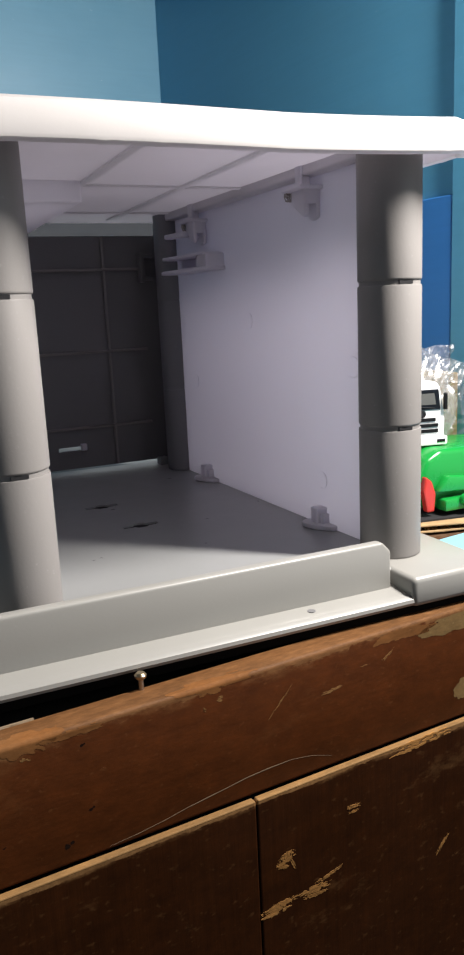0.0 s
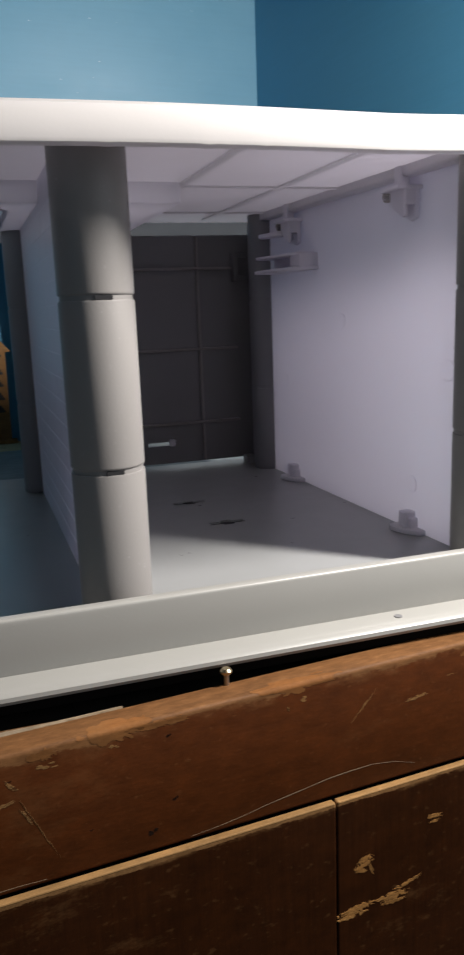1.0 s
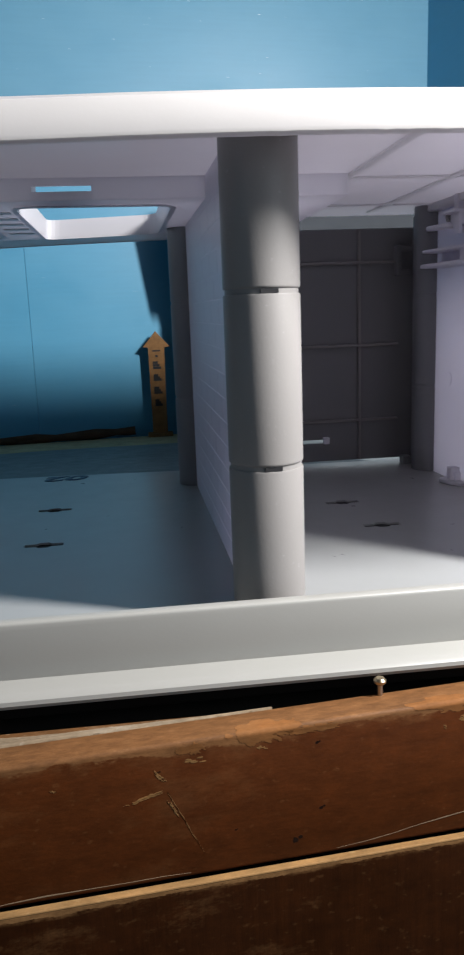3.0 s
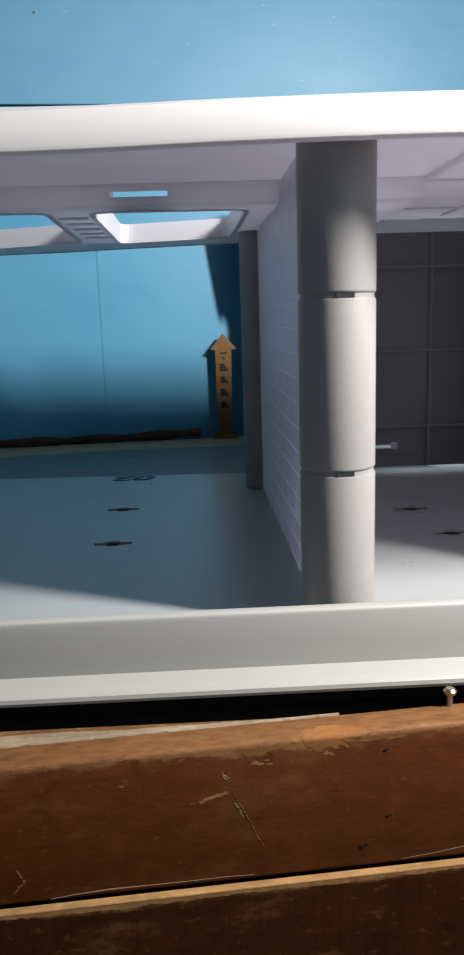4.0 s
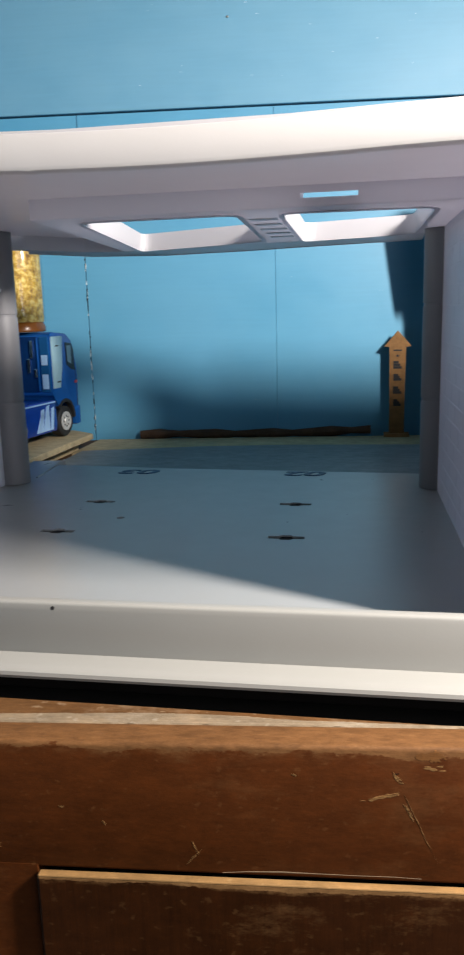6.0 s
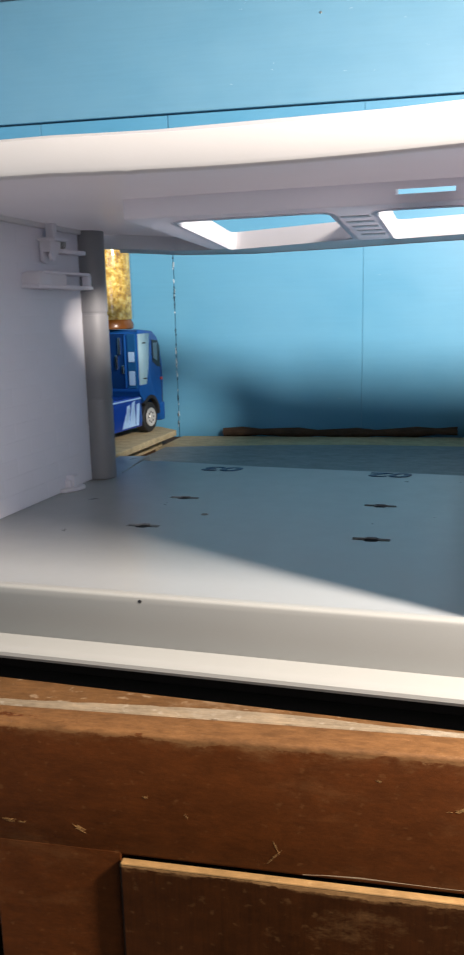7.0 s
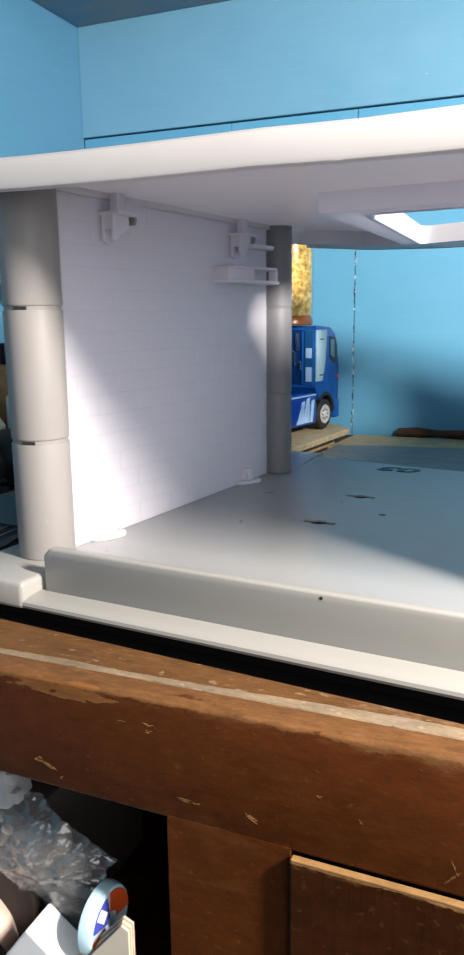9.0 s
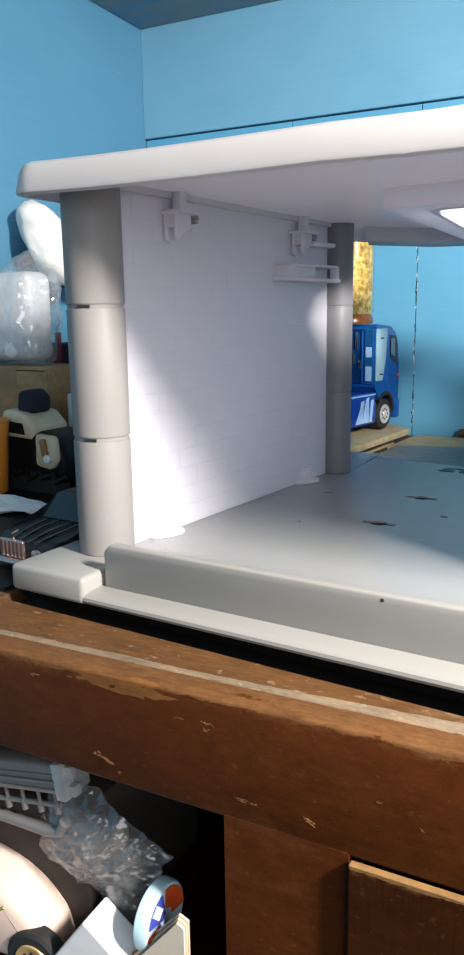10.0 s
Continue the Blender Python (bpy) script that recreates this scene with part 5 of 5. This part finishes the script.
# inside the open compartment of the chest, set a little forward
before = set(bpy.data.objects)
pile = tagged(part("cardboard_box", box(-38, -27.2, 2.6, 12, -17.0, -9.6, 0.1), plastic("dark_brown_card", (0.04, 0.03, 0.024), 0.8, 0.3)), "dark brown box in the chest's open compartment", "box")
pile.matrix_world = ROOM
engine = thing("toy_train", room(-30.1, 2.6, -9.9, 0) @ pose(0, 0, 0, 0, -10) @ Matrix.Scale(0.86, 4), "silver plastic toy train part with pipes", "toy train")
part("boiler", box(-5.5, 3.0, -0.8, 0.8, 1.0, 2.6, 0.3, 3), SILVER, engine, "", True)
for k in range(2):
    part("rod", sweep([(-5.4, -0.85, 1.35 + 0.75 * k), (-1.5, -0.85, 1.35 + 0.75 * k), (-1.2, -0.92, 1.45 + 0.75 * k), (-0.9, -0.85, 1.35 + 0.75 * k), (2.8, -0.85, 1.35 + 0.75 * k)], 0.07, 6), SILVER, engine, "", True)
part("ridge", box(-5.4, 2.9, -0.95, -0.7, 1.72, 1.86, 0.05), SILVER, engine)
part("end_plate", join(box(2.7, 3.35, -0.95, 0.95, 0.85, 2.75, 0.12), box(3.2, 3.75, -0.7, -0.2, 1.0, 1.55, 0.06), box(3.2, 3.75, -0.7, -0.2, 1.95, 2.5, 0.06)), flat("pale_silver", (0.5, 0.5, 0.5), 0.3, 0.3), engine, "pale end plate", True)
part("rail", sweep([(-5.5, -0.6, 0.45), (2.6, -0.6, 0.45)], 0.13), SILVER, engine, "", True)
for k in range(8):
    part("post", moved(lathe([(0.17, 0), (0.17, 0.5), (0.10, 0.55), (0.10, 1.05)], 12), at(-5.0 + k * 1.05, -0.6, 0.02)), SILVER, engine, "", True)
pipe = tagged(part("grey_pipe", moved(sweep([(-4, 0, 0), (1.6, 0, 0.0), (2.3, 0, 0.15), (2.6, 0, 0.7)], 0.26, 14), at(0, 0, 0)), SILVER, None, "", True), "short grey plastic pipe below the silver toy", "pipe")
pipe.matrix_world = room(-30.4, 2.1, -10.55, 0)
pinkcar = thing("toy_car", room(-31.2, 2.4, -16.98, 4), "pale pink toy car with gold wheels", "toy car")
part("body", side([(-5.0, 0.6), (2.9, 0.6), (3.1, 1.0), (3.1, 2.1), (2.4, 3.1), (1.1, 4.0), (-0.9, 4.5), (-5.0, 4.5)], -1.9, 1.9, 0.7, 4), PINK, pinkcar, "", True)
part("stripe", sweep([(-1.0, -1.93, 1.6), (-0.2, -1.95, 2.6), (1.0, -1.93, 3.4)], 0.07, 6), flat("olive_stripe", (0.30, 0.30, 0.10), 0.4), pinkcar, "", True)
for x in (2.45, -3.6):
    for y in (-1.75, 1.75):
        wheel(pinkcar, x, y, 1.35, 1.35, 0.8, GOLD)
carton_w = tagged(part("small_box", box(-1.5, 1.2, -0.8, 0.8, 0.0, 4.4, 0.08), PAPER), "small white card box with a dark window", "box")
carton_w.matrix_world = room(-27.2, 1.2, -17.0, 0) @ pose(0, 0, 0, 0, 36)
part("printed_window", moved(lathe([(0.55, 0), (0.55, 0.04)], 18), at(-0.3, -0.8, 1.5, 90)), BLACK, carton_w)
part("label", box(0.3, 0.75, -0.84, -0.78, 3.8, 3.95), REDP, carton_w)
face = Vector((0.97, -0.1, 0.05)).normalized()
long_axis = (Vector((0.047, 0.716, 0.682)) - face * face.dot(Vector((0.047, 0.716, 0.682)))).normalized()
tilt = Matrix((long_axis, face.cross(long_axis), face)).transposed().to_4x4()
can = thing("tin", room(-23.55, 2.0, -12.5) @ tilt @ Matrix.Diagonal((0.88, 0.78, 1.15, 1)), "round pale blue tin with a red and blue label", "tin")
part("lid", lathe([(1.45, -0.05), (1.58, 0.02), (1.58, 0.28), (1.48, 0.46), (1.35, 0.5)], 44), CYAN, can, "", True)
ORANGE_RED = flat("orange_red_print", (0.75, 0.10, 0.02), 0.4)
for a0, a1, m_, r1, r0 in ((-50, 45, ORANGE_RED, 1.36, 0.45), (55, 125, flat("blue_print", (0.05, 0.06, 0.35), 0.4), 1.3, 0.25), (140, 200, ORANGE_RED, 1.36, 0.45)):
    arc = [(r1 * math.cos(radians(a)), r1 * math.sin(radians(a))) for a in range(a0, a1 + 1, 5)] + [(r0 * math.cos(radians(a)), r0 * math.sin(radians(a))) for a in range(a1, a0 - 1, -5)]
    part("label", prism(arc, 0.49, 0.54), m_, can, "printed label")
for k in range(3):
    part("lettering", moved(box(0.65 + k * 0.24, 0.77 + k * 0.24, -0.28, 0.22, 0.54, 0.57), at(0, 0, 0, 0, 0, 90)), PAPER, can)
stack = thing("cardboard_stack", room(-21.6, 0.6, -17.0, 0), "leaning sheets of pale and pink cardboard", "cardboard")
for k in range(5):
    o = 0.12 * k
    part("sheet", side([(-3.2 - o, 1.9), (-0.05 - o * 0.6, 5.85 - o * 0.5), (0.25 - o * 0.4, 5.7 - o * 0.5), (0.25 - o * 0.4, 0.0), (-3.2 - o, 0.0)], 0.16 * k, 0.16 * k + 0.1, 0.01, 1), (PAPER, CARD, PINK, CARD, PINK)[k] if k else flat("cream_card", (0.62, 0.55, 0.45), 0.6), stack)
crinkle = thing("plastic_bag", room(-26.3, 2.4, -10.9, 0) @ pose(0, 0, 0, 0, 25), "crinkled clear plastic bag among the toys", "bag")
part("film", sheet_film(5.4, 4.4, 3.3, 0.6), BAGFILM, crinkle, "clear film")
part("film", moved(sheet_film(5.0, 4.2, 9.1, 0.8), at(-0.5, 0.6, -0.9, 8, 0, 10)), BAGFILM, crinkle, "clear film")
tagged(part("tan_toy", moved(crumple(0.35, 0.3, 0.6, 0.3, 2.2, 4), at(0, 0, 0)), flat("dull_tan_plastic", (0.22, 0.17, 0.11), 0.5), None, "", True), "tan plastic toy figure base inside the bag", "toy").matrix_world = room(-26.2, 3.6, -10.9, 0)
wrapper = tagged(part("wrapper", crumple(1.6, 0.7, 0.55, 0.35, 2.9, 4, 0.9, 0.3), flat("yellow_foil", (0.55, 0.36, 0.06), 0.3)), "crumpled yellow foil wrapper on the silver toy", "wrapper")
wrapper.matrix_world = room(-31.3, 2.9, -6.6, 0)
bpy.context.view_layer.update()
forward = Matrix.Translation((-0.066, -0.2545, 0.105)) @ Matrix.Diagonal((0.955, 0.955, 0.955, 1)) @ Matrix.Translation((0.066, 0.2545, -0.105))
for ob in set(bpy.data.objects) - before:
    if ob.parent is None:
        ob.matrix_world = forward @ ob.matrix_world
screw = thing("screw", at(0.0285, -0.0338, -0.0150), "small brass screw standing on the chest's edge", "screw")
part("shank", lathe([(0.09, 0), (0.09, 0.36)], 12), SPRING, screw, "", True)
part("head", lathe([(0.10, 0.34), (0.19, 0.42), (0.20, 0.5), (0.13, 0.58)], 18), flat("brass", (0.55, 0.45, 0.30), 0.3, 1.0), screw, "", True)

# hidden blocks, added and shaped to cast the sharp shadow on the wall
low = tagged(part("cardboard_box", box(2.1, 21.5, 44.0, 48.5, -1.16, 12.9, 0.1), plastic("pale_grey_block", (0.42, 0.47, 0.5), 0.6, 0.1)), "pale grey block behind the toy garage, added to cast a shadow on the wall", "box")
# dark slate stands in for the shaded wall over the door
tagged(part("cardboard_box", side([(1.35, 12.92), (24.6, 12.92), (23.6, 20.6), (0.1, 20.6)], 44.0, 48.0, 0.1), plastic("slate_block", (0.030, 0.036, 0.045), 0.7, 0.2)), "slanted slate-grey block on a paler block, added to cast a shadow on the wall", "box")


def box_seams(ob, x0, x1, y0, z0, z1):
    """The taped seam and the flap edge of a closed carton's front."""
    part("tape", box((x0 + x1) / 2 - 0.9, (x0 + x1) / 2 + 0.9, y0 - 0.02, y0 + 0.05, z1 - 1.8, z1 - 0.05), flat("packing_tape", (0.30, 0.21, 0.11), 0.3), ob, "strip of brown packing tape")
    part("flap_edge", box(x0 + 0.1, x1 - 0.1, y0 - 0.015, y0 + 0.05, z1 - 0.28, z1 - 0.2), HOLE, ob)


box_seams(carton, -57.5, -49.4, 16.8, -1.5, 6.9)


# ---- moulded bricks, last ----
def brick_mesh(name, w, h):
    bm = box(-0.03, 0.016, -w / 2, w / 2, -h / 2, h / 2, 0.008, 1)
    ob = part(name, bm, WHITE)
    me = ob.data
    bpy.data.objects.remove(ob)
    return me


BW, BH = 2.9, 0.98
full, half = brick_mesh("brick", BW - 0.07, BH - 0.065), brick_mesh("brick", BW / 2 - 0.07, BH - 0.065)
for wall, x0, slope, sgn in ((wall_l, -29.4, 0.0435, 1), (wall_m, -0.5, -0.0146, -1)):
    for row in range(16):
        y = 1.2
        k = 0
        while y < 20.6:
            w = BW / 2 if (k == 0 and row % 2) or y + BW > 21.4 else BW
            if y + w > 21.3:
                break
            ob = new("brick", full if w == BW else half)
            ob.parent = wall
            yc = y + w / 2
            ob.matrix_local = pose((x0 + slope * (yc - 0.9)) * CM, yc * CM, (0.1 + (row + 0.5) * BH) * CM, 0, 0, -math.degrees(math.atan(slope)) + (0 if sgn > 0 else 180))
            y += w
            k += 1
